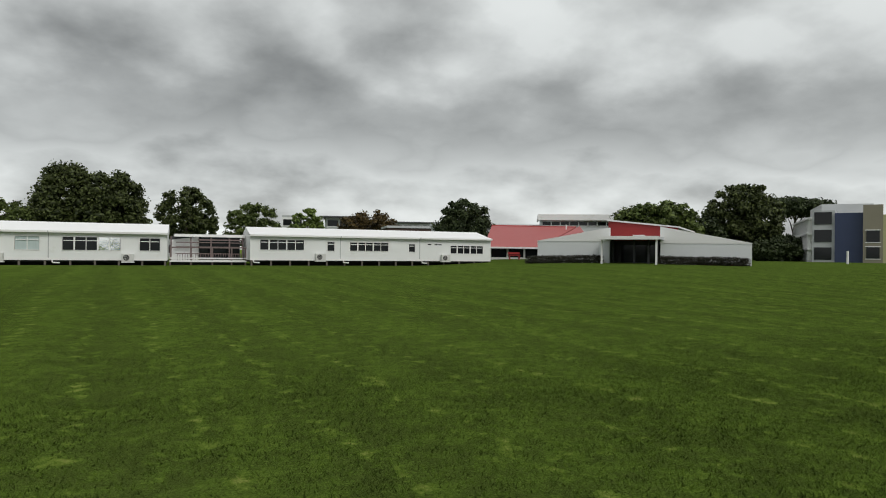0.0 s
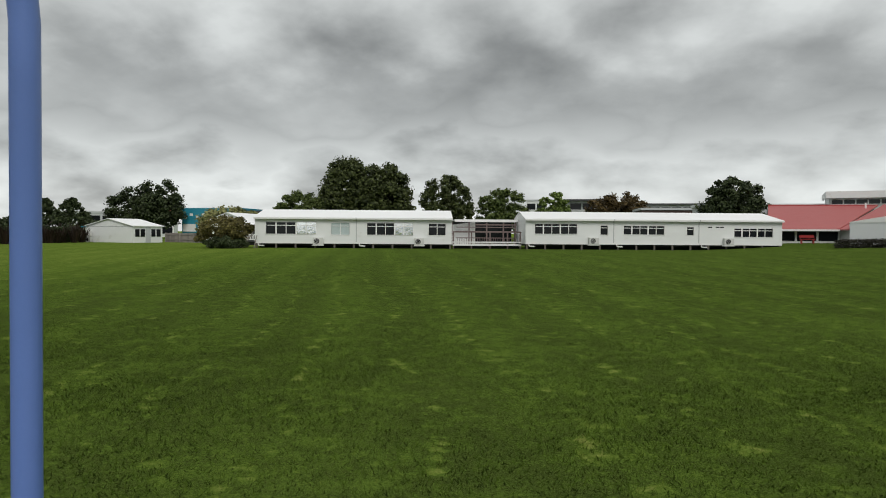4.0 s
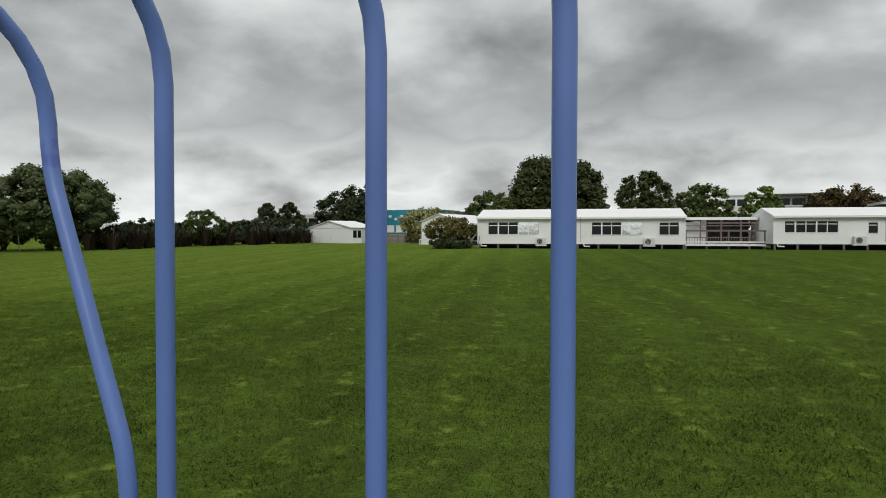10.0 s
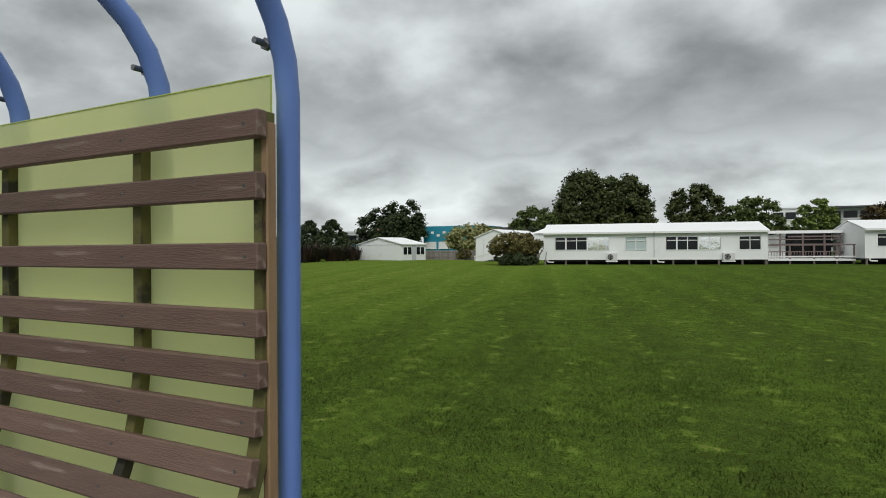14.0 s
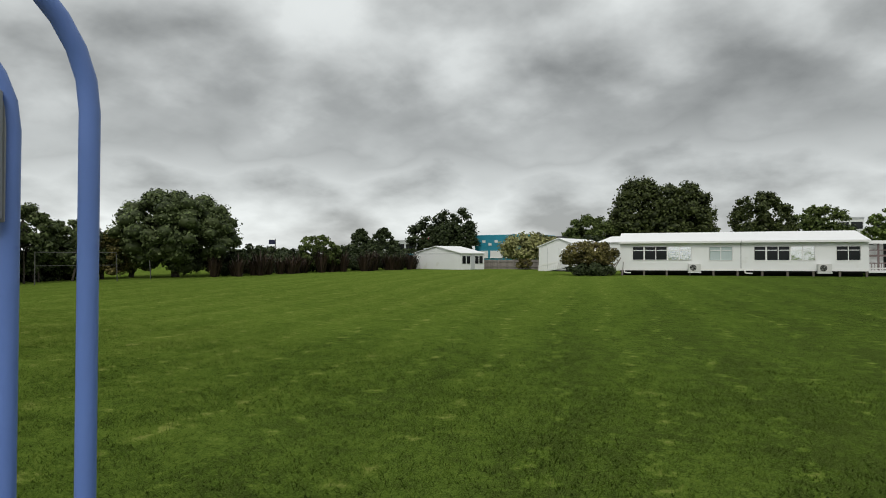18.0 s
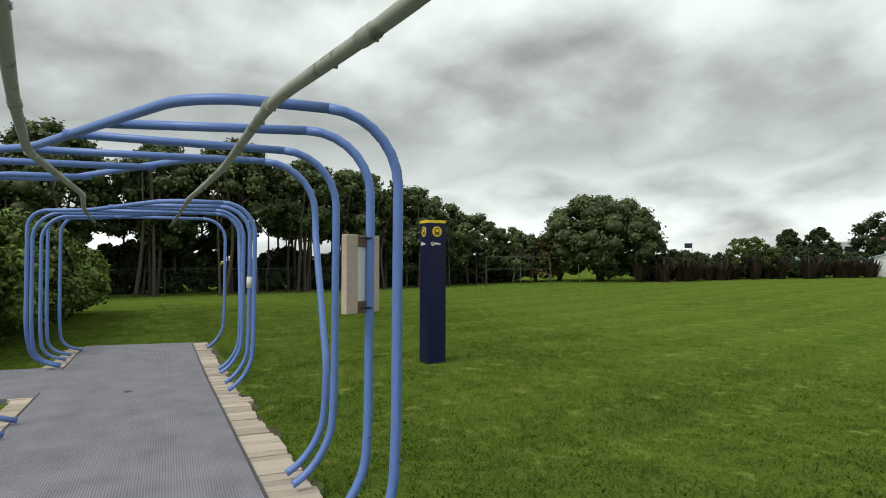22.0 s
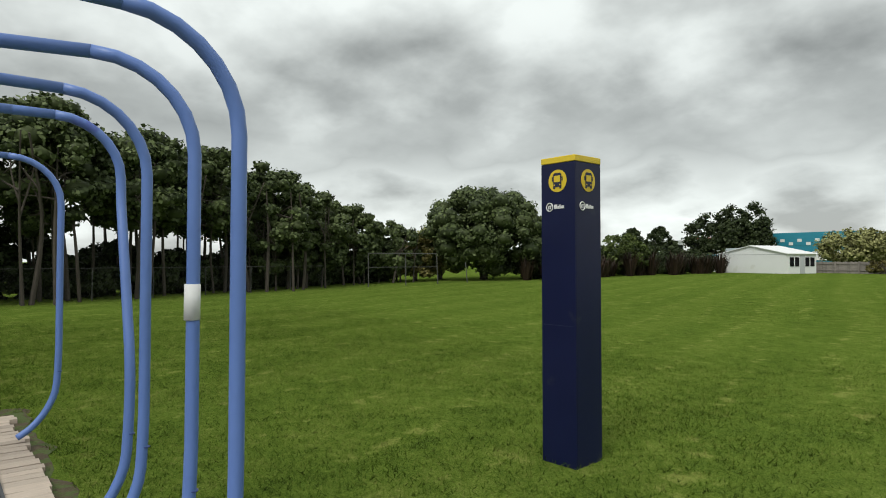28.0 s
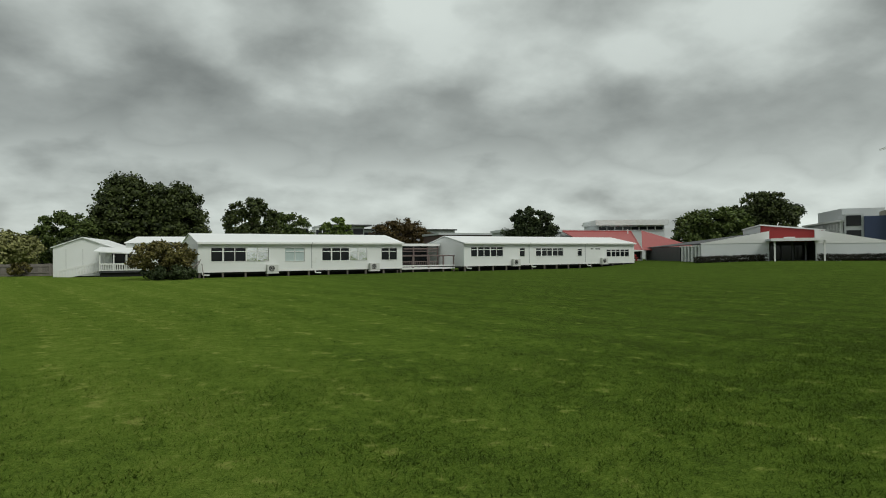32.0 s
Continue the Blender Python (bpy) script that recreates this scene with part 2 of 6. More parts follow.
LEAF_PALE = leaf_material("pale_yellow_green_leaf", (0.10, 0.105, 0.035), (0.36, 0.36, 0.15))
LEAF_OAK = leaf_material("olive_dark_leaf", (0.015, 0.023, 0.008), (0.090, 0.112, 0.034))
LEAF_CLIPPED = leaf_material("clipped_hedge_leaf", (0.010, 0.011, 0.008), (0.045, 0.042, 0.030))
LEAF_FLAX = leaf_material("dark_red_flax_leaf", (0.012, 0.010, 0.007), (0.055, 0.036, 0.025))

# grass: mown stripes, patches of pale and dark growth
GRASS = bpy.data.materials.new("mown_grass")
GRASS.use_nodes = True
BLADE = bpy.data.materials.new("grass_blade")
BLADE.use_nodes = True
STRIPE = radians(19)


def grass_nodes(m, blade):
    nt = m.node_tree
    b = nt.nodes["Principled BSDF"]
    L = nt.links.new
    g = nt.nodes.new("ShaderNodeNewGeometry")

    def noise_at(s, detail=4, vec=None, rough=0.55):
        n = nt.nodes.new("ShaderNodeTexNoise")
        n.inputs["Scale"].default_value, n.inputs["Detail"].default_value, n.inputs["Roughness"].default_value = s, detail, rough
        L(vec or g.outputs["Position"], n.inputs["Vector"])
        return n.outputs[0]

    def mth(op, a, c):
        n = nt.nodes.new("ShaderNodeMath")
        n.operation = op
        for i, s in enumerate((a, c)):
            if isinstance(s, (int, float)):
                n.inputs[i].default_value = s
            else:
                L(s, n.inputs[i])
        return n.outputs[0]
    mp = nt.nodes.new("ShaderNodeMapping")
    mp.inputs["Rotation"].default_value = (0, 0, -STRIPE)
    L(g.outputs["Position"], mp.inputs[0])
    sp = nt.nodes.new("ShaderNodeSeparateXYZ")
    L(mp.outputs[0], sp.inputs[0])
    wob = mth("MULTIPLY", noise_at(0.12, 2), 2.2)
    wave = mth("SINE", mth("MULTIPLY", mth("ADD", sp.outputs[0], wob), 2 * math.pi / 2.3), 0)
    mp2 = nt.nodes.new("ShaderNodeMapping")
    mp2.inputs["Rotation"].default_value = (0, 0, -STRIPE)
    mp2.inputs["Scale"].default_value = (1.6, 0.12, 1)
    L(g.outputs["Position"], mp2.inputs[0])
    streak = noise_at(1.3, 5, mp2.outputs[0])
    tone = mth("ADD", mth("MULTIPLY", wave, 0.032), mth("MULTIPLY", streak, 0.15))
    tone = mth("ADD", tone, mth("MULTIPLY", noise_at(0.42, 5), 0.13))
    tone = mth("ADD", tone, mth("MULTIPLY", noise_at(5.0, 5, None, 0.75), 0.62))
    tone = mth("ADD", tone, mth("MULTIPLY", noise_at(40.0, 3, None, 0.7), 0.50))
    wpos = nt.nodes.new("ShaderNodeSeparateXYZ")
    L(g.outputs["Position"], wpos.inputs[0])
    # tone rises along the lawn from x -8 to x -24
    end_tone = nt.nodes.new("ShaderNodeMapRange")
    end_tone.interpolation_type = "SMOOTHSTEP"
    L(mth("ADD", wpos.outputs[0], mth("MULTIPLY", noise_at(0.15, 3), 8.0)), end_tone.inputs[0])
    for i, v in ((1, -8.0), (2, -24.0), (3, 0.0), (4, 0.20)):
        end_tone.inputs[i].default_value = v
    tone = mth("ADD", tone, end_tone.outputs[0])
    fleck = nt.nodes.new("ShaderNodeMapRange")
    L(noise_at(2.6, 4, None, 0.6), fleck.inputs[0])
    fleck.inputs[1].default_value, fleck.inputs[2].default_value, fleck.inputs[4].default_value = 0.60, 0.76, 0.34
    tone = mth("ADD", tone, fleck.outputs[0])
    # broad soft tufts, and pale clippings left in rows by the mower
    tone = mth("ADD", tone, mth("MULTIPLY", mth("SUBTRACT", noise_at(1.7, 3, None, 0.6), 0.5), 0.30))
    row = nt.nodes.new("ShaderNodeMapRange")
    L(mth("SINE", mth("MULTIPLY", mth("ADD", sp.outputs[0], wob), 2 * math.pi / 1.15), 0), row.inputs[0])
    row.inputs[1].default_value, row.inputs[2].default_value = 0.70, 0.98
    clip = nt.nodes.new("ShaderNodeMapRange")
    L(noise_at(3.4, 3, None, 0.65), clip.inputs[0])
    clip.inputs[1].default_value, clip.inputs[2].default_value, clip.inputs[4].default_value = 0.53, 0.66, 0.36
    tone = mth("ADD", tone, mth("MULTIPLY", row.outputs[0], clip.outputs[0]))
    if blade:
        tone = mth("ADD", tone, mth("MULTIPLY", mth("SUBTRACT", g.outputs["Random Per Island"], 0.5), 0.36))
    r = nt.nodes.new("ShaderNodeValToRGB")
    r.color_ramp.elements[0].position, r.color_ramp.elements[0].color = 0.30, (0.019, 0.031, 0.006, 1)
    r.color_ramp.elements[1].position, r.color_ramp.elements[1].color = 0.98, (0.182, 0.206, 0.050, 1)
    for p, c in ((0.48, (0.0445, 0.081, 0.0095, 1)), (0.66, (0.084, 0.129, 0.017, 1))):
        e = r.color_ramp.elements.new(p)
        e.color = c
    L(mth("ADD", mth("MULTIPLY", mth("SUBTRACT", tone, 0.760), 1.2), 0.452), r.inputs[0])
    L(r.outputs[0], b.inputs["Base Color"])
    b.inputs["Roughness"].default_value = 0.75
    b.inputs["Specular IOR Level"].default_value = 0.0
    b.inputs["Sheen Weight"].default_value, b.inputs["Sheen Roughness"].default_value = 0.24, 0.40
    b.inputs["Sheen Tint"].default_value = (0.55, 0.75, 0.16, 1)
    if blade:
        # thin blades scatter like the sward they stand in
        up3 = nt.nodes.new("ShaderNodeVectorMath")
        up3.operation = "MULTIPLY_ADD"
        L(g.outputs["True Normal"], up3.inputs[0])
        up3.inputs[1].default_value, up3.inputs[2].default_value = (0.35, 0.35, 0.35), (0.0, 0.0, 0.8)
        unit = nt.nodes.new("ShaderNodeVectorMath")
        unit.operation = "NORMALIZE"
        L(up3.outputs[0], unit.inputs[0])
        L(unit.outputs[0], b.inputs["Normal"])
    else:
        bp = nt.nodes.new("ShaderNodeBump")
        bp.inputs["Strength"].default_value, bp.inputs["Distance"].default_value = 0.8, 0.03
        L(noise_at(30.0, 5, None, 0.8), bp.inputs["Height"])
        L(bp.outputs[0], b.inputs["Normal"])


grass_nodes(GRASS, False)
grass_nodes(BLADE, True)

# ribbed grey matting of the walk
MAT = bpy.data.materials.new("grey_ribbed_matting")
MAT.use_nodes = True
_nt = MAT.node_tree
_b = _nt.nodes["Principled BSDF"]
_g = _nt.nodes.new("ShaderNodeNewGeometry")
_w = _nt.nodes.new("ShaderNodeTexWave")
_w.bands_direction = "Y"
_w.inputs["Scale"].default_value, _w.inputs["Distortion"].default_value = 15.7, 0.25
_nt.links.new(_g.outputs["Position"], _w.inputs["Vector"])
_n = _nt.nodes.new("ShaderNodeTexNoise")
_n.inputs["Scale"].default_value, _n.inputs["Detail"].default_value = 2.6, 8
_nt.links.new(_g.outputs["Position"], _n.inputs["Vector"])
_n2 = _nt.nodes.new("ShaderNodeTexNoise")
_n2.inputs["Scale"].default_value, _n2.inputs["Detail"].default_value = 90, 3
_nt.links.new(_g.outputs["Position"], _n2.inputs["Vector"])
_r = _nt.nodes.new("ShaderNodeValToRGB")
_r.color_ramp.elements[0].position, _r.color_ramp.elements[0].color = 0.3, (0.150, 0.145, 0.168, 1)
_r.color_ramp.elements[1].position, _r.color_ramp.elements[1].color = 0.75, (0.225, 0.219, 0.250, 1)
_m1 = _nt.nodes.new("ShaderNodeMath")
_m1.operation = "MULTIPLY_ADD"
_nt.links.new(_w.outputs["Fac"], _m1.inputs[0])
_m1.inputs[1].default_value = 0.20
_nt.links.new(_n.outputs[0], _m1.inputs[2])
_m2 = _nt.nodes.new("ShaderNodeMath")
_m2.operation = "MULTIPLY_ADD"
_nt.links.new(_n2.outputs[0], _m2.inputs[0])
_m2.inputs[1].default_value = 0.35
_nt.links.new(_m1.outputs[0], _m2.inputs[2])
_m3 = _nt.nodes.new("ShaderNodeMath")
_m3.operation = "SUBTRACT"
_nt.links.new(_m2.outputs[0], _m3.inputs[0])
_m3.inputs[1].default_value = 0.19
_nt.links.new(_m3.outputs[0], _r.inputs[0])
_nt.links.new(_r.outputs[0], _b.inputs["Base Color"])
_b.inputs["Roughness"].default_value = 0.85
_bp = _nt.nodes.new("ShaderNodeBump")
_bp.inputs["Strength"].default_value, _bp.inputs["Distance"].default_value = 0.6, 0.006
_nt.links.new(_w.outputs["Fac"], _bp.inputs["Height"])
_nt.links.new(_bp.outputs[0], _b.inputs["Normal"])

# translucent lime sheet of the bench
SHEET = bpy.data.materials.new("translucent_lime_sheet")
SHEET.use_nodes = True
_nt = SHEET.node_tree
_b = _nt.nodes["Principled BSDF"]
_b.inputs["Base Color"].default_value = (0.92, 0.97, 0.42, 1)
_b.inputs["Roughness"].default_value = 0.35
_t = _nt.nodes.new("ShaderNodeBsdfTranslucent")
_t.inputs[0].default_value = (1.0, 1.0, 0.47, 1)
_f = _nt.nodes.new("ShaderNodeBsdfRefraction")
_f.inputs["Color"].default_value = (1.0, 1.0, 0.52, 1)
_f.inputs["Roughness"].default_value, _f.inputs["IOR"].default_value = 0.95, 1.03
_x = _nt.nodes.new("ShaderNodeMixShader")
_x.inputs[0].default_value = 0.20
_nt.links.new(_t.outputs[0], _x.inputs[1])
_nt.links.new(_f.outputs[0], _x.inputs[2])
_y = _nt.nodes.new("ShaderNodeMixShader")
_y.inputs[0].default_value = 0.76
_nt.links.new(_b.outputs[0], _y.inputs[1])
_nt.links.new(_x.outputs[0], _y.inputs[2])
_nt.links.new(_y.outputs[0], _nt.nodes["Material Output"].inputs[0])
SHEET_EDGE = material("cut_lime_edge", (0.45, 0.55, 0.10), 0.3, vary=0.1)


# ---------------------------------------------------------------- mesh helpers
def mesh_object(name, bm, mat, smooth=False):
    me = bpy.data.meshes.new(name)
    bm.to_mesh(me)
    bm.free()
    me.materials.append(mat)
    if smooth:
        me.polygons.foreach_set("use_smooth", [len(p.vertices) == 4 for p in me.polygons])
    return new(name, me)


def part(name, bm, mat, parent, label="", smooth=False):
    ob = mesh_object(name, bm, mat, smooth)
    ob.parent = parent
    return tagged(ob, label)


def thing(name, m, label, category, group="", kind=""):
    ob = new(name)
    ob.matrix_world = m
    ob.empty_display_size = 0.2
    return tagged(ob, label, category, group, kind)


def box(bm, x0, x1, y0, y1, z0, z1, bevel=0.0, m=None):
    vs = [bm.verts.new((x, y, z)) for z in (z0, z1) for y in (y0, y1) for x in (x0, x1)]
    if m is not None:
        for v in vs:
            v.co = m @ v.co
    fs = [bm.faces.new([vs[i] for i in f]) for f in ((0, 2, 3, 1), (4, 5, 7, 6), (0, 1, 5, 4), (2, 6, 7, 3), (0, 4, 6, 2), (1, 3, 7, 5))]
    if bevel:
        es = {e for f in fs for e in f.edges}
        bmesh.ops.bevel(bm, geom=list(es), offset=bevel, segments=1, affect="EDGES")
    return bm


def boxes(*dims, bevel=0.0):
    bm = bmesh.new()
    for d in dims:
        box(bm, *d)
    if bevel:
        bmesh.ops.bevel(bm, geom=bm.edges[:], offset=bevel, segments=1, affect="EDGES")
    return bm


def prism(poly, z0, z1):
    """An upright prism on a plan polygon."""
    bm = bmesh.new()
    lo = [bm.verts.new((x, y, z0)) for x, y in poly]
    hi = [bm.verts.new((x, y, z1)) for x, y in poly]
    n = len(poly)
    bm.faces.new(lo[::-1])
    bm.faces.new(hi)
    for i in range(n):
        bm.faces.new((lo[i], lo[(i + 1) % n], hi[(i + 1) % n], hi[i]))
    bmesh.ops.recalc_face_normals(bm, faces=bm.faces[:])
    return bm


def extrude_profile(profile, y0, y1):
    """A profile in x and z drawn out along y."""
    bm = bmesh.new()
    a = [bm.verts.new((x, y0, z)) for x, z in profile]
    b = [bm.verts.new((x, y1, z)) for x, z in profile]
    n = len(profile)
    bm.faces.new(a)
    bm.faces.new(b[::-1])
    for i in range(n):
        bm.faces.new((a[i], b[i], b[(i + 1) % n], a[(i + 1) % n]))
    bmesh.ops.recalc_face_normals(bm, faces=bm.faces[:])
    return bm


def disc(bm, r, m, depth=0.004, seg=28):
    bmesh.ops.create_cone(bm, cap_ends=True, segments=seg, radius1=r, radius2=r, depth=depth, matrix=m)
    return bm


def fillet(points, radii, steps=7):
    """A polyline with its corners rounded."""
    pts = [Vector(p) for p in points]
    out = [pts[0]]
    for i in range(1, len(pts) - 1):
        a, b, c = pts[i - 1], pts[i], pts[i + 1]
        u, v = (a - b), (c - b)
        r = radii[i - 1]
        before, after = radii[i - 2] if i > 1 else 0.0, radii[i] if i < len(pts) - 2 else 0.0
        cut = min(r, 0.98 * u.length * r / (r + before), 0.98 * v.length * r / (r + after))
        p, q = b + u.normalized() * cut, b + v.normalized() * cut
        for k in range(steps + 1):
            t = k / steps
            e, f = p.lerp(b, 0.552), q.lerp(b, 0.552)
            out.append(p * (1 - t) ** 3 + e * 3 * t * (1 - t) ** 2 + f * 3 * t ** 2 * (1 - t) + q * t ** 3)
    out.append(pts[-1])
    return out


def tube(points, radius, seg=14, bm=None, taper=1.0):
    bm = bm or bmesh.new()
    up0 = None
    rings = []
    n = len(points)
    for i, p in enumerate(points):
        p = Vector(p)
        d = (Vector(points[min(i + 1, n - 1)]) - Vector(points[max(i - 1, 0)])).normalized()
        if up0 is None:
            up0 = d.orthogonal().normalized()
        up0 = (up0 - d * up0.dot(d)).normalized()
        side = d.cross(up0)
        r = radius * (1 + (taper - 1) * i / max(1, n - 1))
        rings.append([bm.verts.new(p + (up0 * math.cos(2 * math.pi * k / seg) + side * math.sin(2 * math.pi * k / seg)) * r) for k in range(seg)])
    for a, b in zip(rings, rings[1:]):
        for k in range(seg):
            bm.faces.new((a[k], a[(k + 1) % seg], b[(k + 1) % seg], b[k]))
    bm.faces.new(rings[0][::-1])
    bm.faces.new(rings[-1])
    return bm


def raw_mesh(name, verts, faces, mat, sizes):
    """A mesh from arrays of corners; all faces have the same number of corners."""
    me = bpy.data.meshes.new(name)
    me.vertices.add(len(verts))
    me.vertices.foreach_set("co", verts.astype(np.float32).ravel())
    nf = len(faces)
    me.loops.add(nf * sizes)
    me.loops.foreach_set("vertex_index", faces.astype(np.int32).ravel())
    me.polygons.add(nf)
    me.polygons.foreach_set("loop_start", np.arange(0, nf * sizes, sizes, dtype=np.int32))
    me.update(calc_edges=True)
    me.materials.append(mat)
    return me


def smooth(a, b, v):
    t = np.clip((np.asarray(v, float) - a) / (b - a), 0, 1)
    return t * t * (3 - 2 * t)


def gz(x, y):
    """Height of the ground."""
    return 0.38 * smooth(8, 45, y) + 0.55 * smooth(6, 20, x) * smooth(14, 40, y) + 0.15 * np.exp(-((np.asarray(x, float) + 25.9) ** 2 + (np.asarray(y, float) - 3.9) ** 2) / 3.5)


# ---------------------------------------------------------------- ground and grass
def ground():
    def line(edges):
        out = []
        for a, b, n in edges:
            out += list(np.linspace(a, b, n, endpoint=False))
        return np.array(out)
    xs = np.append(line([(-2500, -400, 5), (-400, -80, 9), (-80, -40, 26), (-40, 8, 60), (8, 60, 33), (60, 400, 9), (400, 2500, 5)]), 2500)
    ys = np.append(line([(-2500, -300, 5), (-300, -10, 9), (-10, 12, 30), (12, 80, 46), (80, 400, 9), (400, 2500, 5)]), 2500)
    X, Y = np.meshgrid(xs, ys)
    Zg = gz(X, Y)
    near = np.exp(-((X + 14) / 40) ** 2 - ((Y - 15) / 25) ** 2)
    rng = np.random.default_rng(3)
    Zg = Zg + near * rng.normal(0, 0.006, X.shape)
    v = np.stack([X.ravel(), Y.ravel(), Zg.ravel()], 1)
    nx, ny = len(xs), len(ys)
    i = (np.arange(ny - 1)[:, None] * nx + np.arange(nx - 1)[None, :]).ravel()
    f = np.stack([i, i + 1, i + nx + 1, i + nx], 1)
    me = raw_mesh("ground", v, f, GRASS, 4)
    me.polygons.foreach_set("use_smooth", [True] * len(me.polygons))
    tagged(new("ground", me), "mown green lawn with pale mowing stripes", "lawn", kind="structure")


ground()


def grass_blades(name, n, x0, x1, near, far, height, width, seed, skip_deck=True):
    rng = np.random.default_rng(seed)
    x = rng.uniform(x0, x1, n)
    y = near + (far - near) * rng.random(n) ** 1.25
    fade = np.minimum(np.minimum((x - x0) / 7.0, (x1 - x) / 7.0), (far - y) / (0.45 * (far - near)))
    walked = (x > -30.62) & (y < np.interp(x, [-30.4, -20.4, -12.0, 4.0], [0.74, 0.92, 1.0, 1.0])) & (y > -1.92)
    side = (x > -28.3) & (x < -25.6) & (y < -1.4)
    keep = (rng.random(n) < fade) & ~walked & ~side
    x, y = x[keep], y[keep]
    n = len(x)
    patch = 0.65 + 0.7 * rng.random(n) * (0.6 + 0.4 * np.sin(x * 2.1 + np.sin(y * 1.3)) * np.sin(y * 1.7 + x * 0.6))
    h = height * patch * rng.uniform(0.6, 1.25, n)
    ang = rng.uniform(0, 2 * np.pi, n)
    w = width * rng.uniform(0.7, 1.3, n)
    dx, dy = np.cos(ang) * w, np.sin(ang) * w
    lean = rng.normal(0, 0.85, (n, 2)) * h[:, None]
    z = gz(x, y)
    a = np.stack([x - dx, y - dy, z - 0.002], 1)
    b = np.stack([x + dx, y + dy, z - 0.002], 1)
    c = np.stack([x + lean[:, 0], y + lean[:, 1], z + h], 1)
    v = np.stack([a, b, c], 1).reshape(-1, 3)
    f = np.arange(3 * n).reshape(-1, 3)
    tagged(new(name, raw_mesh(name, v, f, BLADE, 3)), "short mown grass blades in uneven tufts", "grass", kind="stuff")


# ---------------------------------------------------------------- the tube shelter
TUBE_R = 0.0270
TOP = 2.430


def hoop(foot, yr, top_path, label, kinked=None, left=None, left_from=None, bend=(1.00, 1.93), TOP=TOP, tilt=0.010):
    """One hoop. foot, yr: place of the right leg; top_path: x, y of the run overhead; kinked: x of the upper half of a bent leg;
    left: x of the top and of the foot of the left leg and its y; left_from: where the left run branches off another hoop."""
    t = thing("tube_hoop", Matrix.Translation((foot, yr, 0)), label, "tube hoop", "blue tube hoops over the walk")
    o = Vector((foot, yr, 0))
    pts = [(foot, yr - 0.29, 0.105), (foot, yr - 0.03, 0.25), (foot, yr, 0.72)]
    rad = [0.27, 0.15]
    x = foot
    if kinked is not None:
        pts += [(foot, yr + 0.003, bend[0]), (kinked, yr + tilt, bend[1])]
        rad += [0.15, 0.13]
        x = kinked
    pts += [(x, yr + tilt, TOP)] + [(a, b, TOP) for a, b in top_path]
    rad += [0.38 if kinked is None else 0.44] + [0.28] * len(top_path)
    down = []
    if left:
        down = [(left[0], left[2], TOP - 0.01), (left[0] + 0.02, left[2], 0.60), (left[1], left[2] + 0.02, 0.20), (left[1] - 0.04, left[2] + 0.34, 0.10)]
    if left and not left_from:
        pts += down
        rad += [0.38, 0.3, 0.22]
    path = [p - o for p in fillet(pts, (rad + [0.2] * 4)[:len(pts) - 2])]
    a = next(k for k, p in enumerate(path) if p.z > TOP - 0.002)
    part("leg", tube(path[:a + 1], TUBE_R, 16), BLUE, t, smooth=True)
    if left and not left_from:
        b = len(path) - 1 - next(k for k, p in enumerate(reversed(path)) if p.z > TOP - 0.02)
        part("top_run", tube(path[a:b + 1], TUBE_R, 16), BLUE, t, smooth=True)
        part("leg", tube(path[b:], TUBE_R, 16), BLUE, t, smooth=True)
    else:
        part("top_run", tube(path[a:], TUBE_R, 16), BLUE, t, smooth=True)
    if left_from:
        q = [p - o for p in fillet([(*left_from, TOP)] + down, [0.38, 0.3, 0.22])]
        part("leg", tube(q, TUBE_R, 16), BLUE, t, smooth=True)
    part("collar", tube([Vector((0, 0.0, 0.62)), Vector((0, 0.0005, 0.626))], TUBE_R + 0.0012, 16), BLUE_SEAM, t, smooth=True)
    return t


def hoop_group(x1, x2, x3, yr, kink=0.60, toe=0.09, bend=(1.00, 1.93), lift=0.0, out4=0.0, top=TOP, tilt=0.010):
    """Four hoops whose runs meet overhead: the first and the last cross aslant, the others butt against them."""
    d = yr - 1.0
    yl = -1.77 + d
    k = x3 - kink
    plain = "light blue painted steel tube hoop standing beside the boardwalk"
    hoop(x1, yr, [(x1, 0.0 + d), (x1 - 1.97, -1.00 + d), (x1 - 2.16, -1.35 + d)], plain, left=(x1 - 2.28, x1 - 2.78, yl), TOP=top)
    second = hoop(x2, yr, [(x1 - 0.86, -0.435 + d)], plain, left=(x1 - 2.66, x1 - 2.90, yl), left_from=(k - 0.52, -0.20 + d), TOP=top)
    hoop(x3, yr, [(x3 + 0.06, -0.69 + d)], plain, left=(k - 1.46, k - 1.55, yl), left_from=(k - 1.42, -0.755 + d), TOP=top)
    last = hoop(x3 - toe, yr + out4, [(k - 0.02, 0.12 + d), (k - 1.92, -1.05 + d), (k - 2.0, -1.40 + d)], "light blue painted steel tube hoop with a kinked leg", kinked=k, left=(k - 2.02, k - 2.10, yl), bend=bend, TOP=top + lift, tilt=tilt)
    part("cross_run", tube([Vector((k - 0.008, 0.48 + d, top + lift)) - last.location, Vector((x1 - 2.0, -1.02 + d, top)) - last.location], TUBE_R, 16), BLUE, last, smooth=True)
    return second


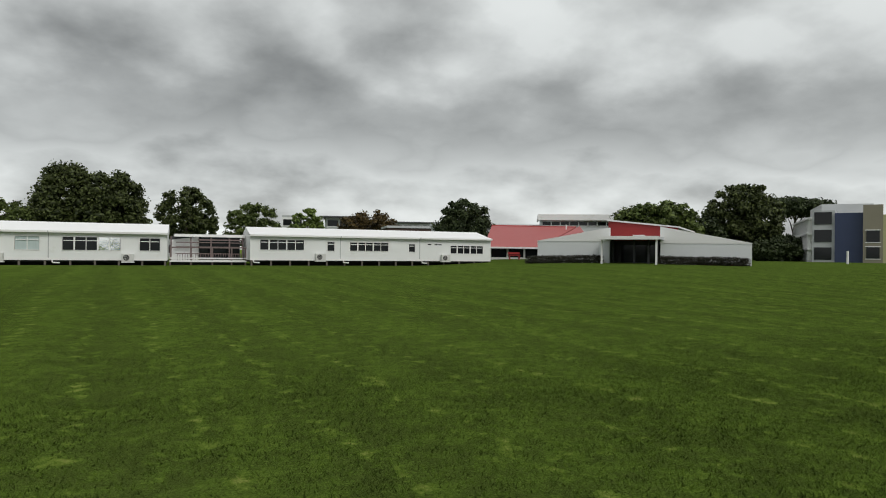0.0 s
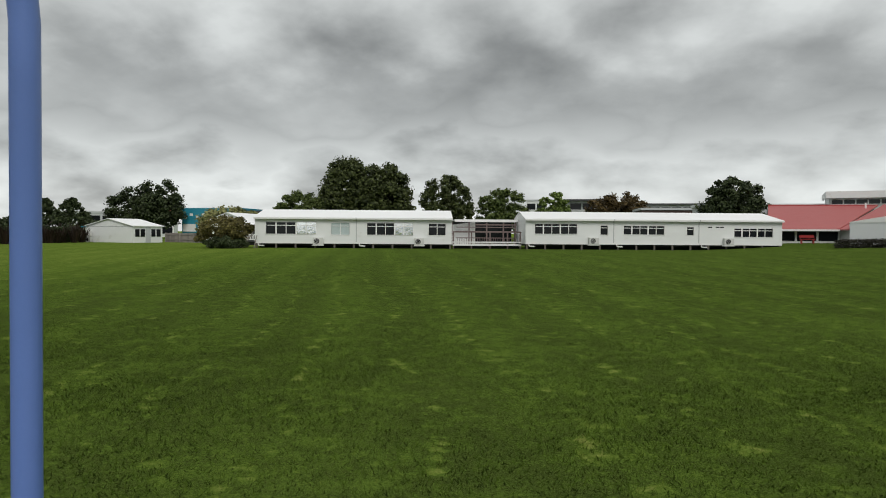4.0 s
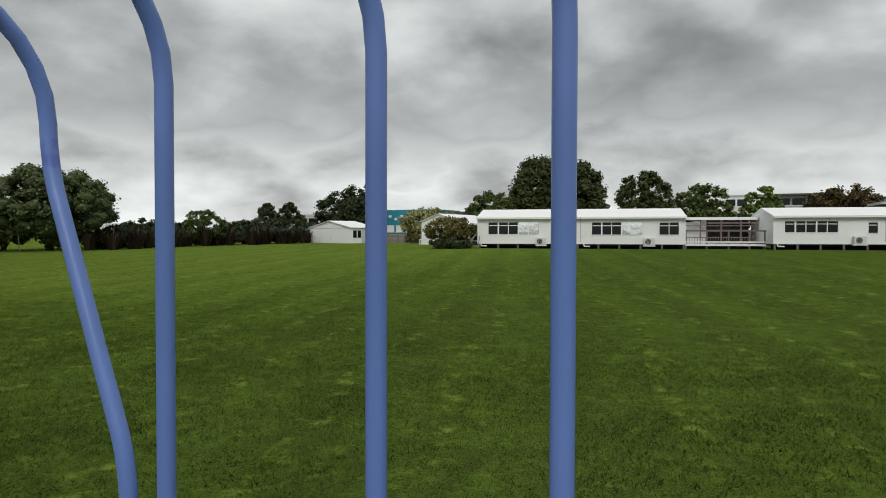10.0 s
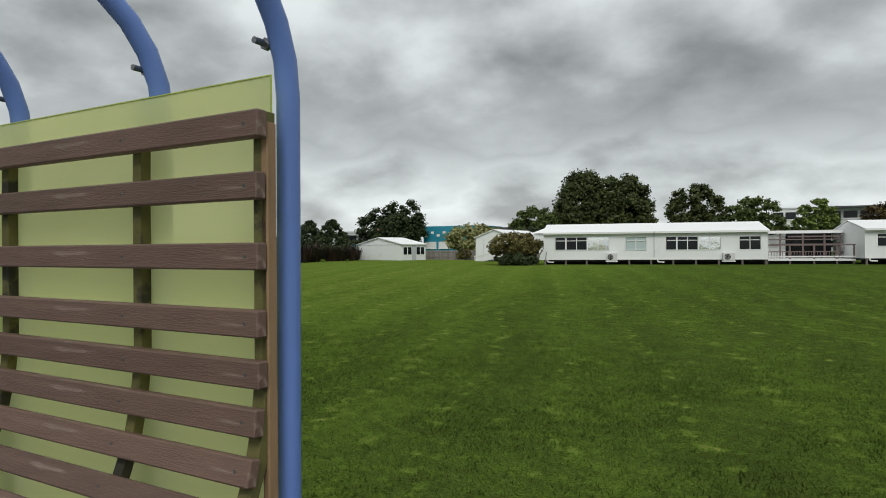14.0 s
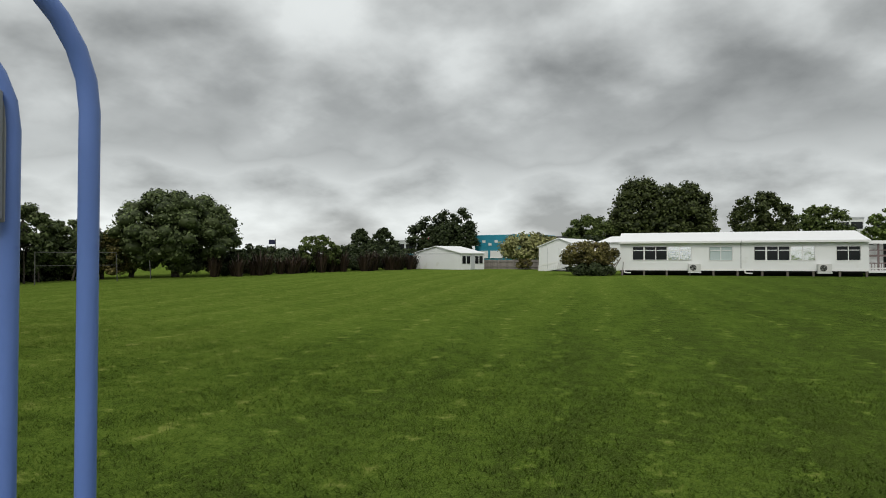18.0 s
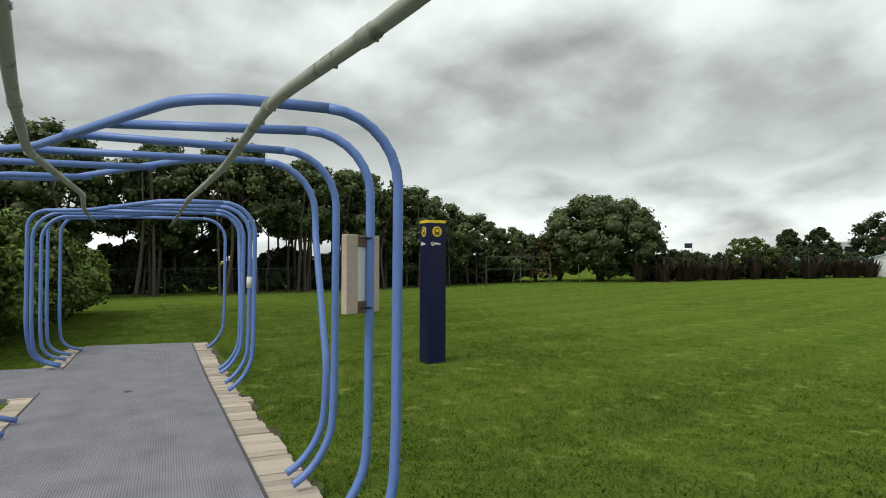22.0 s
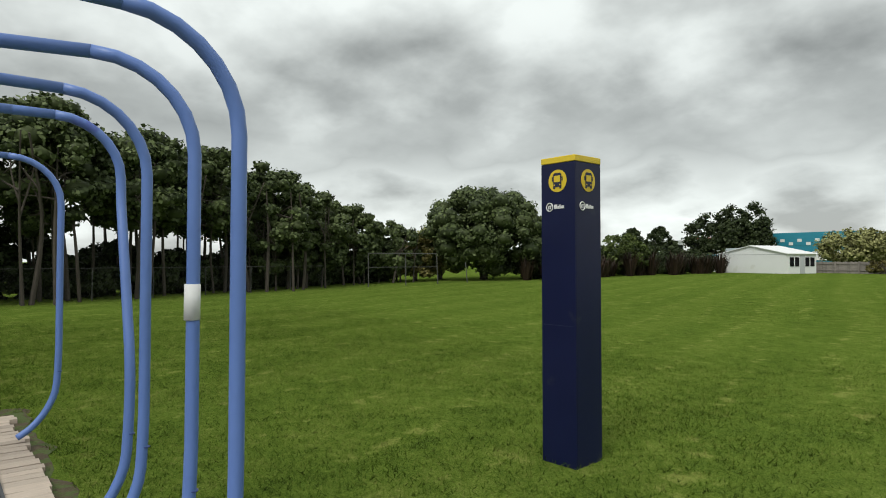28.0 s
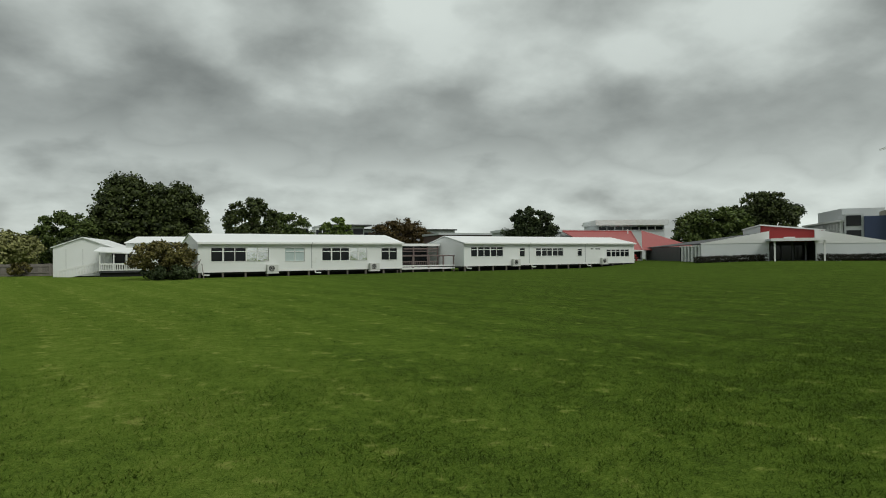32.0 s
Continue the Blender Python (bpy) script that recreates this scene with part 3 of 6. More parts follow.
first = hoop_group(-0.163, -0.630, -1.369, 0.974, 0.554, 0.086, (0.97, 1.87))
worn = hoop_group(-3.754, -4.229, -4.990, 1.066, 0.631, 0.195, (1.00, 1.92), out4=0.024)
hoop_group(-7.864, -8.331, -9.066, 1.122, 0.592, 0.137, (0.94, 1.88), -0.03, -0.025, 2.465, 0.060)
hoop_group(-11.942, -12.375, -13.03, 1.046, 0.555, 0.20, top=2.38)
hoop_group(-15.634, -16.075, -16.755, 1.087, 0.735, 0.275, (1.02, 1.96), out4=0.07)
hoop_group(-20.110, -20.604, -21.443, 0.998, 0.715, 0.258, (0.885, 1.92), 0.03, top=2.432)
hoop_group(-25.023, -25.524, -26.30, 0.870, 0.62, 0.315, top=2.372)


def paint_chip(parent, z, turn, wide, tall, seed):
    """A ragged patch where the top coat has flaked off a tube."""
    rng = random.Random(seed)
    bm = bmesh.new()
    n = 7
    rows = []
    for k in range(n):
        u = k / (n - 1)
        w = wide * (0.35 + 0.65 * math.sin(math.pi * (0.12 + 0.76 * u))) * rng.uniform(0.7, 1.1)
        c = turn + wide * rng.uniform(-0.15, 0.15)
        rows.append([bm.verts.new(((TUBE_R + 0.0009) * math.sin(q), -(TUBE_R + 0.0009) * math.cos(q), z + tall * (u - 0.5))) for q in np.linspace(c - w / 2, c + w / 2, 5)])
    for a, b in zip(rows, rows[1:]):
        for j in range(4):
            bm.faces.new((a[j], a[j + 1], b[j + 1], b[j]))
    part("flaked_paint", bm, FLAKE, parent, "darker blue under-coat where paint flaked", smooth=True)


for k, (z, turn, wide, tall) in enumerate(((1.175, -0.42, 0.62, 0.115), (1.225, -0.55, 0.5, 0.03), (1.205, 0.55, 0.42, 0.035), (1.135, 0.62, 0.45, 0.022), (1.36, -0.5, 0.35, 0.034), (1.27, -0.35, 0.42, 0.014), (1.04, -0.35, 0.42, 0.042), (1.05, 0.5, 0.2, 0.012), (0.99, -0.35, 0.2, 0.016), (0.968, 0.25, 0.12, 0.009), (1.57, -0.3, 0.16, 0.012), (1.75, -0.3, 0.14, 0.010), (1.29, -0.8, 0.3, 0.03), (1.16, 0.75, 0.22, 0.02))):
    paint_chip(worn, z, turn, wide, tall, 30 + k)
for k, (z, turn, wide, tall) in enumerate(((1.352, -0.05, 0.22, 0.022), (1.338, 0.28, 0.18, 0.028), (1.325, -0.12, 0.2, 0.016), (1.37, 0.3, 0.12, 0.012))):
    paint_chip(first, z, turn, wide, tall, 60 + k)
hoop(-29.12, 0.845, [(-29.15, -0.33), (-29.37, -1.3)], "light blue painted steel tube hoop at the end of the walk", left=(-29.52, -29.62, -1.80))


def overhead_rail(points, label):
    r = thing("overhead_rail", Matrix.Translation(points[0]), label, "rail", "grey rails under the hoops")
    o = Vector(points[0])
    part("pole", tube(fillet([Vector(p) - o for p in points], [0.25] * (len(points) - 2), 4), 0.026, 12), RAIL, r, smooth=True)
    for p, q in zip(points[1:-1], points[2:]):
        d = (Vector(q) - Vector(p)).normalized()
        for k in (0.10, 0.42):
            c = Vector(p) + d * k - o
            bm = bmesh.new()
            disc(bm, 0.012, Matrix.Translation(c + Vector((0.0, 0.026, -0.008))) @ pose(0, 0, 0, 90, 0, 0), 0.012, 8)
            part("bolt", bm, STEEL, r)
            if k == 0.10:
                part("sleeve", tube([c - d * 0.05, c + d * 0.05], 0.0295, 12), RAIL, r, smooth=True)
    return r


RZ = 2.360
overhead_rail([(-2.0, 0.59, RZ), (-8.2, 0.56, RZ), (-13.5, 0.60, RZ), (-18.0, 0.56, RZ), (-18.75, 0.475, RZ), (-19.8, 0.31, RZ), (-21.9, 0.275, RZ), (-23.2, 0.20, RZ), (-24.5, 0.11, RZ), (-29.9, -0.04, RZ)], "thin weathered grey steel rail under the blue hoops")
overhead_rail([(-2.0, -0.39, RZ), (-8.2, -0.44, RZ), (-13.5, -0.40, RZ), (-18.6, -0.46, RZ), (-20.2, -0.72, RZ), (-21.7, -0.93, RZ), (-24.5, -0.93, RZ), (-26.7, -1.15, RZ), (-29.9, -1.33, RZ)], "thin weathered grey steel rail under the blue hoops")


def light_box(x, y, z0, z1, turn, cx, cy):
    t = thing("light_fitting", pose(x, y, z0, 0, 0, turn), "pale grey plastic light casing strapped to a blue tube", "light fitting", "light casings on the hoops")
    h = z1 - z0
    part("casing", boxes((-0.029, 0.029, -0.044, 0.0, 0, h), bevel=0.008), LAMP_BODY, t)
    part("back_plate", boxes((-0.036, 0.036, 0.001, 0.014, -0.004, h + 0.004), bevel=0.004), LAMP_BODY, t)
    for zz in (0.03, h - 0.03):
        for xx in (-0.021, 0.021):
            part("screw", disc(bmesh.new(), 0.005, pose(xx, -0.045, zz, 90, 0, 0), 0.004, 8), STEEL, t)
    part("strap", tube([Vector((cx + 0.0305 * math.cos(a), cy + 0.0305 * math.sin(a), h * 0.3)) for a in np.linspace(0, 6.28, 13)], 0.004, 6), STEEL, t)


light_box(-0.647, 0.941, 1.748, 2.194, -14, 0.006, 0.040)
light_box(-16.077, 1.043, 1.762, 2.166, 52, 0.025, 0.045)


def info_board():
    t = thing("info_board", pose(-20.598, 0.940, 1.357, 0, 0, 123), "timber-framed notice board with a blank white panel on a blue tube", "notice board")
    w, h = 0.297, 0.46
    for nm, d in (("stile", (-w / 2, -w / 2 + 0.10, -0.03, 0.012, 0, h)), ("stile", (w / 2 - 0.10, w / 2, -0.03, 0.012, 0, h))):
        part(nm, boxes(d, bevel=0.004), TIMBER, t, "raw pine stile")
    for d in ((-w / 2 + 0.102, w / 2 - 0.102, -0.026, 0.01, 0, 0.07), (-w / 2 + 0.102, w / 2 - 0.102, -0.026, 0.01, h - 0.07, h)):
        part("cross_rail", boxes(d, bevel=0.004), SLAT, t, "weathered brown cross rail")
    part("panel", boxes((-w / 2 + 0.09, w / 2 - 0.09, -0.014, 0.004, 0.06, h - 0.06)), GLYPH, t, "blank white panel")
    for z in (0.03, h - 0.02):
        part("strap", tube([Vector((0.031 * math.cos(a), -0.052 + 0.031 * math.sin(a), z)) for a in np.linspace(0, 6.28, 15)], 0.004, 6), DARK, t, "black strap")


info_board()

# white sticker sleeve on one tube
tagged(mesh_object("sticker", tube([(-25.524, 0.870, 1.315), (-25.524, 0.8715, 1.462)], TUBE_R + 0.005, 16), GLYPH, smooth=True), "blank white sticker wrapped round a blue tube", "sticker")


# ---------------------------------------------------------------- the slatted bench
def bench():
    t = thing("slatted_bench", pose(-11.905, 0.943, 0.155, 0, 0, -0.5) @ Matrix.Diagonal((0.895, 0.895, 0.895, 1)), "brown timber slatted bench back on lime translucent sheet", "bench")
    # local x runs back along the walk (to the left), y away from the walker
    prof = [(0.0, 1.977, 0), (0.0, 1.829, 0), (0.0, 1.659, 0), (0.0, 1.497, 0), (0.0, 1.375, 0), (-0.012, 1.262, 6), (-0.035, 1.150, 14), (-0.075, 1.045, 26), (-0.135, 0.948, 42), (-0.215, 0.885, 65), (-0.305, 0.862, 88), (-0.395, 0.862, 92)]
    for k, (y, z, a) in enumerate(prof):
        jit = random.uniform(-0.008, 0.008)
        bm = bmesh.new()
        box(bm, -1.82 + jit, -0.012 + random.uniform(-0.006, 0.004), -0.018, 0.016, -0.033, 0.033, bevel=0.004)
        ob = part("slat", bm, SLAT, t)
        ob.matrix_local = pose(0, y, z, -a, 0, 0)
        for xs in (-0.055, -0.520, -1.20, -1.79 + min(0.55, 0.045 * k)):
            b2 = bmesh.new()
            disc(b2, 0.0048, pose(xs, -0.0185, 0.0, 90, 0, 0), 0.002, 10)
            s = part("screw", b2, GALV, t)
            s.matrix_local = pose(0, y, z, -a, 0, 0)
    # battens follow the curve of the slats
    curve = [(y + 0.018, z) for y, z, _ in prof]
    for xs, wd, lean, mt in ((-0.040, 0.040, 0, BATTEN), (-0.505, 0.036, 0, BATTEN), (-1.185, 0.040, 0, BATTEN), (-1.75, 0.04, 0.38, BATTEN)):
        bm = bmesh.new()
        prev = None
        path = [(0.02, 2.01)] + curve[1:]
        for i, (y, z) in enumerate(path):
            sx = lean * (2.0 - z) / 1.1 if lean else 0.0
            ring = [bm.verts.new((xs + sx + dx, y + dy, z)) for dx, dy in ((-wd / 2, 0), (wd / 2, 0), (wd / 2, 0.030), (-wd / 2, 0.030))]
            if prev:
                for k in range(4):
                    bm.faces.new((prev[k], prev[(k + 1) % 4], ring[(k + 1) % 4], ring[k]))
            else:
                bm.faces.new(ring)
            prev = ring
        bm.faces.new(prev)
        bmesh.ops.recalc_face_normals(bm, faces=bm.faces[:])
        part("batten", bm, mt, t, "dark olive timber batten")
    part("side_batten", boxes((-0.036, -0.014, 0.018, 0.050, 0.30, 1.985), bevel=0.003), BATTEN_SIDE, t, "raw brown side batten")
    pane = bmesh.new()
    pane.faces.new([pane.verts.new(p) for p in ((-1.868, 0.0545, 0.422), (-0.036, 0.0545, 0.422), (-0.036, 0.0545, 2.106), (-1.868, 0.0545, 2.106))])
    sheet = part("lime_sheet", pane, SHEET, t, "translucent lime yellow plastic sheet")
    part("sheet_edge", boxes((-1.87, -0.034, 0.052, 0.057, 2.106, 2.109), (-1.87, -1.868, 0.052, 0.057, 0.42, 2.106), (-0.036, -0.034, 0.052, 0.057, 0.42, 2.106)), SHEET_EDGE, sheet)
    part("seat_rail", boxes((-1.87, -0.02, -0.42, -0.38, 0.78, 0.82), (-1.87, -0.02, -0.02, 0.02, 0.78, 0.82)), BATTEN, t, "dark timber rail under the seat")
    for xs in (-0.10, -0.92, -1.72):
        part("leg", boxes((xs - 0.03, xs + 0.03, -0.41, -0.35, -0.105, 0.78), bevel=0.004), BATTEN, t)
    for xs, zz in ((-0.08, 2.20), (-0.555, 2.20), (-1.285, 2.20), (-1.90, 2.20)):
        bm = bmesh.new()
        disc(bm, 0.016, pose(xs, 0.085, zz, 90, 0, 0), 0.012, 8)
        disc(bm, 0.009, pose(xs, 0.065, zz, 90, 0, 0), 0.045, 8)
        part("bolt", bm, STEEL, t)


bench()


# ---------------------------------------------------------------- bus stop pillar
def pillar():
    s, h = 0.297, 2.286
    mid = Vector((-25.668, 3.452))
    view = Vector((-0.639, 0.769))
    a = radians(37)
    left, right = Vector((-0.769, -0.639)), Vector((0.769, 0.639))
    ex = (left * math.cos(a) + view * math.sin(a)).normalized()
    ey = (right * math.sin(a) + view * math.cos(a)).normalized()
    m = Matrix(((-ex.x, ey.x, 0, mid.x), (-ex.y, ey.y, 0, mid.y), (0, 0, 1, 0), (0, 0, 0, 1)))
    # local: the corner that faces the walk is at the origin; -x along one face, +y along the other
    t = thing("bus_stop_pillar", m, "tall square navy blue bus stop pillar with a yellow cap, standing in grass", "sign pillar")
    g = 0.004
    part("plinth", boxes((-s + 0.02, -0.02, 0.02, s - 0.02, -0.05, 0.16)), DARK, t)
    part("side_panel", boxes((-s, 0, 0, 0.01, 0.13, h - 0.045), bevel=0.002), NAVY, t)
    part("side_panel", boxes((-0.01, 0, 0.011, s, 0.13, h - 0.045), bevel=0.002), NAVY, t)
    part("side_panel", boxes((-s, -0.011, s - 0.01, s, 0.13, h - 0.045), bevel=0.002), NAVY, t)
    part("side_panel", boxes((-s, -s + 0.01, 0.011, s - 0.011, 0.13, h - 0.045), bevel=0.002), NAVY, t)
    part("cap", boxes((-s - 0.002, 0.002, -0.002, s + 0.002, h - 0.043, h), bevel=0.003), YELLOW, t, "yellow sheet cap")

    def face(origin, ux):
        # frame: x along the face to the reader's right, y up, z out of the face
        n = Vector(ux).cross(Vector((0, 0, 1)))
        f = Matrix.Translation(origin) @ Matrix((ux, (0, 0, 1), n)).transposed().to_4x4()
        part("roundel", disc(bmesh.new(), 0.079, f @ pose(0, h - 0.170, g * 0.5), g), YELLOW, t, "yellow roundel with a bus sign")
        bus = bmesh.new()
        for d in ((-0.036, 0.036, -0.044, 0.048), (-0.029, 0.029, 0.048, 0.055), (-0.047, -0.040, -0.002, 0.028), (0.040, 0.047, -0.002, 0.028), (-0.040, -0.036, 0.018, 0.026), (0.036, 0.040, 0.018, 0.026), (-0.035, -0.020, -0.056, -0.044), (0.020, 0.035, -0.056, -0.044)):
            box(bus, d[0], d[1], h - 0.170 + d[2], h - 0.170 + d[3], g, g + 0.003, m=f)
        part("bus_sign", bus, INK, t, "dark bus sign")
        win = bmesh.new()
        box(win, -0.027, 0.027, h - 0.170 - 0.008, h - 0.170 + 0.036, g + 0.003, g + 0.0045, m=f)
        for xx in (-0.018, 0.018):
            box(win, xx * 1.35 - 0.005, xx * 1.35 + 0.005, h - 0.170 - 0.034, h - 0.170 - 0.025, g + 0.003, g + 0.0045, m=f)
        part("bus_window", win, YELLOW, t)
        lg = [f @ Vector((-0.070 + 0.028 * math.cos(q), h - 0.352 + 0.028 * math.sin(q), g)) for q in np.linspace(0, 2 * math.pi, 25)]
        part("logo_ring", tube(lg, 0.004, 6), GLYPH, t, "white ring mark")
        bars = bmesh.new()
        for d in ((-0.083, -0.074, -0.014, 0.010), (-0.072, -0.052, 0.006, 0.012), (-0.066, -0.060, -0.014, 0.006)):
            box(bars, d[0], d[1], h - 0.352 + d[2], h - 0.352 + d[3], 0.001, g, m=f)
        part("logo_mark", bars, GLYPH, t)
        for k, (w, hh) in enumerate(((0.024, 0.030), (0.014, 0.020), (0.009, 0.028), (0.009, 0.020), (0.016, 0.020))):
            bb = bmesh.new()
            x0 = -0.030 + (0, 0.028, 0.046, 0.058, 0.070)[k]
            box(bb, x0, x0 + w, h - 0.366, h - 0.366 + hh, 0.001, g, m=f)
            part("letter_bar", bb, GLYPH, t)
    face((-s / 2, 0, 0), (1, 0, 0))
    face((0, s / 2, 0), (0, 1, 0))
    for z in (1.10,):
        part("seam", boxes((-s + 0.02, -0.02, -0.0012, 0.0, z, z + 0.004)), INK, t)


pillar()


# ---------------------------------------------------------------- white classroom blocks
K = radians(13.25)
FS = 1.0095
FACADE = Matrix(((FS * math.cos(K), -FS * math.sin(K), 0, -25.8), (FS * math.sin(K), FS * math.cos(K), 0, 45.28), (0, 0, 1, 0), (0, 0, 0, 1)))
# local: x along the front, y into the building, z up


def window(parent, x0, x1, z0, z1, bays, y=0.0, curtain=False, transom=0.27, shiny=()):
    w = new("window")
    w.parent = parent
    tagged(w, "white-framed window with pale curtains" if curtain else "white-framed window with dark panes")
    fr = bmesh.new()
    t = 0.035
    box(fr, x0 - t, x1 + t, y - 0.030, y + 0.05, z1, z1 + t)
    box(fr, x0 - t, x1 + t, y - 0.045, y + 0.05, z0 - t, z0)
    box(fr, x0 - t, x0, y - 0.030, y + 0.05, z0, z1)
    box(fr, x1, x1 + t, y - 0.030, y + 0.05, z0, z1)
    n = len(bays)
    tot = sum(bays)
    x = x0
    zt = z1 - (z1 - z0) * transom
    cuts = []
    for k, b in enumerate(bays):
        xe = x + (x1 - x0) * b / tot
        cuts.append((x, xe))
        if k < n - 1:
            g = 0.05 if k in (0, 2) and n == 5 else 0.025
            box(fr, xe - g, xe + g, y - 0.022, y + 0.05, z0, z1)
        x = xe
    if transom:
        for (a, b) in cuts:
            box(fr, a + 0.051, b - 0.051, y - 0.022, y + 0.05, zt - 0.025, zt + 0.025)
    part("frame", fr, TRIM, w)
    for k, (a, b) in enumerate(cuts):
        part("pane", boxes((a + 0.02, b - 0.02, y + 0.02, y + 0.028, z0 + 0.005, z1 - 0.005)), CURTAIN if curtain else MIRRORED if k in shiny else GLASS, w)
    return w


def classroom(name_label, x0, x1, zb, ze, zr, wins, joints, vents, drains):
    t = thing("classroom_block", FACADE @ Matrix.Translation((x0, 0, 0)), name_label, "classroom", "white classroom blocks")
    L, D = x1 - x0, 6.15
    W = [(a - x0, b - x0, lo, hi, bays, cur, tr) for a, b, lo, hi, bays, cur, tr in wins]
    x = 0
    for a, b, lo, hi in [w[:4] for w in W] + [(L, L, 0, 0)]:
        part("wall_panel", boxes((x, a, 0, 0.12, zb, ze)), WHITE, t)
        if b > a:
            part("wall_panel", boxes((a, b, 0, 0.12, zb, lo)), WHITE, t)
            part("wall_panel", boxes((a, b, 0, 0.12, hi, ze)), WHITE, t)
        x = b
    part("back_wall", boxes((0, L, D - 0.12, D, zb, ze)), WHITE, t)
    gable = [(0.12, zb), (D - 0.12, zb), (D - 0.12, ze), (D / 2, zr - 0.06), (0.12, ze)]
    for xa, xb in ((0, 0.12), (L - 0.12, L)):
        bm = bmesh.new()
        a = [bm.verts.new((xa, y, z)) for y, z in gable]
        b = [bm.verts.new((xb, y, z)) for y, z in gable]
        bm.faces.new(a)
        bm.faces.new(b[::-1])
        for i in range(5):
            bm.faces.new((a[i], b[i], b[(i + 1) % 5], a[(i + 1) % 5]))
        bmesh.ops.recalc_face_normals(bm, faces=bm.faces[:])
        part("gable_wall", bm, WHITE, t)
    for sgn in (0, 1):
        bm = bmesh.new()
        ya, yb = ((-0.16, D / 2), (D / 2, D + 0.16))[sgn]
        za, zc = ((ze - 0.01, zr), (zr, ze - 0.01))[sgn]
        vs = [bm.verts.new(p) for p in ((-0.06, ya, za), (L + 0.06, ya, za), (L + 0.06, yb, zc), (-0.06, yb, zc))]
        up = [bm.verts.new(v.co + Vector((0, 0, 0.05))) for v in vs]
        bm.faces.new(vs[::-1])
        bm.faces.new(up)
        for i in range(4):
            bm.faces.new((vs[i], vs[(i + 1) % 4], up[(i + 1) % 4], up[i]))
        part("roof_plane", bm, WHITE_ROOF, t)
    part("gutter", boxes((-0.05, L + 0.05, -0.26, -0.165, ze - 0.10, ze + 0.03)), TRIM, t)
    part("floor_edge", boxes((0, L, -0.02, 0.0, zb, zb + 0.16)), TRIM, t)
    # black sheet and slab added to paint the shade below the floor
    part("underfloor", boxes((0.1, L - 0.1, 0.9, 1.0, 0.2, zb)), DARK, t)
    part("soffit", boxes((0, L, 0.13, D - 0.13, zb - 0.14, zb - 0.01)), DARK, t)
    for a, b, lo, hi, bays, cur, tr in W:
        window(t, a + 0.036, b - 0.036, lo + 0.036, hi - 0.036, bays, 0.02, cur, tr, (3, 4) if abs(hi - lo - 0.98) < 0.001 and len(bays) == 5 else ())
    for j in joints:
        part("joint_cover", boxes((j - x0 - 0.03, j - x0 + 0.03, -0.022, -0.001, zb + 0.161, ze - 0.1)), JOINT, t)
        part("roof_joint", boxes((j - x0 - 0.03, j - x0 + 0.03, -0.27, -0.262, ze - 0.1, ze + 0.04)), JOINT, t)
    for a, b, lo, hi in vents:
        part("vent", boxes((a - x0, b - x0, -0.012, -0.002, lo, hi)), DARK, t, "small dark vent")
    n = int(L / 1.42)
    for k in range(n + 1):
        xx = 0.12 + (L - 0.24) * k / n
        wx, wy = (FACADE @ Vector((x0 + xx, 0.1, 0))).xy
        g = float(gz(wx, wy))
        part("pile", boxes((xx - 0.06, xx + 0.06, 0.02, 0.14, g - 0.05, zb)), PILE, t)
    for d in drains:
        wx, wy = (FACADE @ Vector((d, 0.1, 0))).xy
        part("drain_pipe", tube(fillet([(d - x0, -0.05, zb + 0.02), (d - x0, -0.05, zb - 0.16), (d - x0 + 0.45, -0.05, zb - 0.18)], [0.08], 4), 0.045, 8), TRIM, t, "white plastic drain pipe")
    return t


B5 = (1.0, 1.0, 1.0, 1.0, 1.0)
classroom("long white prefabricated classroom on timber piles beside the lawn", -0.84, 14.36, 0.74, 2.74, 3.44,
          [(-0.02, 3.90, 1.45, 2.43, B5, False, 0.27), (4.98, 6.47, 1.42, 2.40, (1, 1), True, 0.27), (7.74, 11.38, 1.42, 2.40, B5, False, 0.27), (12.52, 13.92, 1.42, 2.38, (1, 1), False, 0.27)],
          [6.96], [], [-0.55, 7.2])
classroom("long white prefabricated classroom with three joined sections on piles", 20.14, 40.60, 0.80, 2.76, 3.42,
          [(20.84, 24.24, 1.59, 2.44, B5, False, 0.25), (26.02, 26.66, 1.55, 2.34, (1,), False, 0.25), (27.86, 31.17, 1.58, 2.33, B5, False, 0.25), (32.91, 33.52, 1.55, 2.26, (1,), False, 0.25), (36.71, 39.88, 1.44, 2.18, B5, False, 0.25)],
          [27.10, 33.90], [(34.63, 34.94, 2.18, 2.27), (35.25, 35.53, 2.18, 2.27), (35.60, 35.88, 2.18, 2.27)], [20.4, 27.35, 34.1])


def air_conditioner(x, z):
    t = thing("air_conditioner", FACADE @ Matrix.Translation((x, -0.36, z)), "pale grey outdoor air conditioner with a round fan grille", "air conditioner", "air conditioners on the classrooms")
    part("casing", boxes((0, 0.78, 0, 0.30, 0, 0.56), bevel=0.015), AC, t)
    bm = bmesh.new()
    disc(bm, 0.21, pose(0.30, -0.004, 0.28, 90, 0, 0), 0.008, 24)
    part("fan_opening", bm, DARK, t)
    for r in (0.07, 0.14, 0.21):
        part("grille_ring", tube([Vector((0.30 + r * math.cos(q), -0.012, 0.28 + r * math.sin(q))) for q in np.linspace(0, 2 * math.pi, 21)], 0.008, 5), AC, t)
    part("bracket", boxes((-0.03, 0.81, 0.02, 0.36, -0.07, -0.002)), TRIM, t)


for ax, az in ((3.66, 0.66), (11.44, 0.66), (25.08, 0.80), (35.80, 0.80)):
    air_conditioner(ax, az)


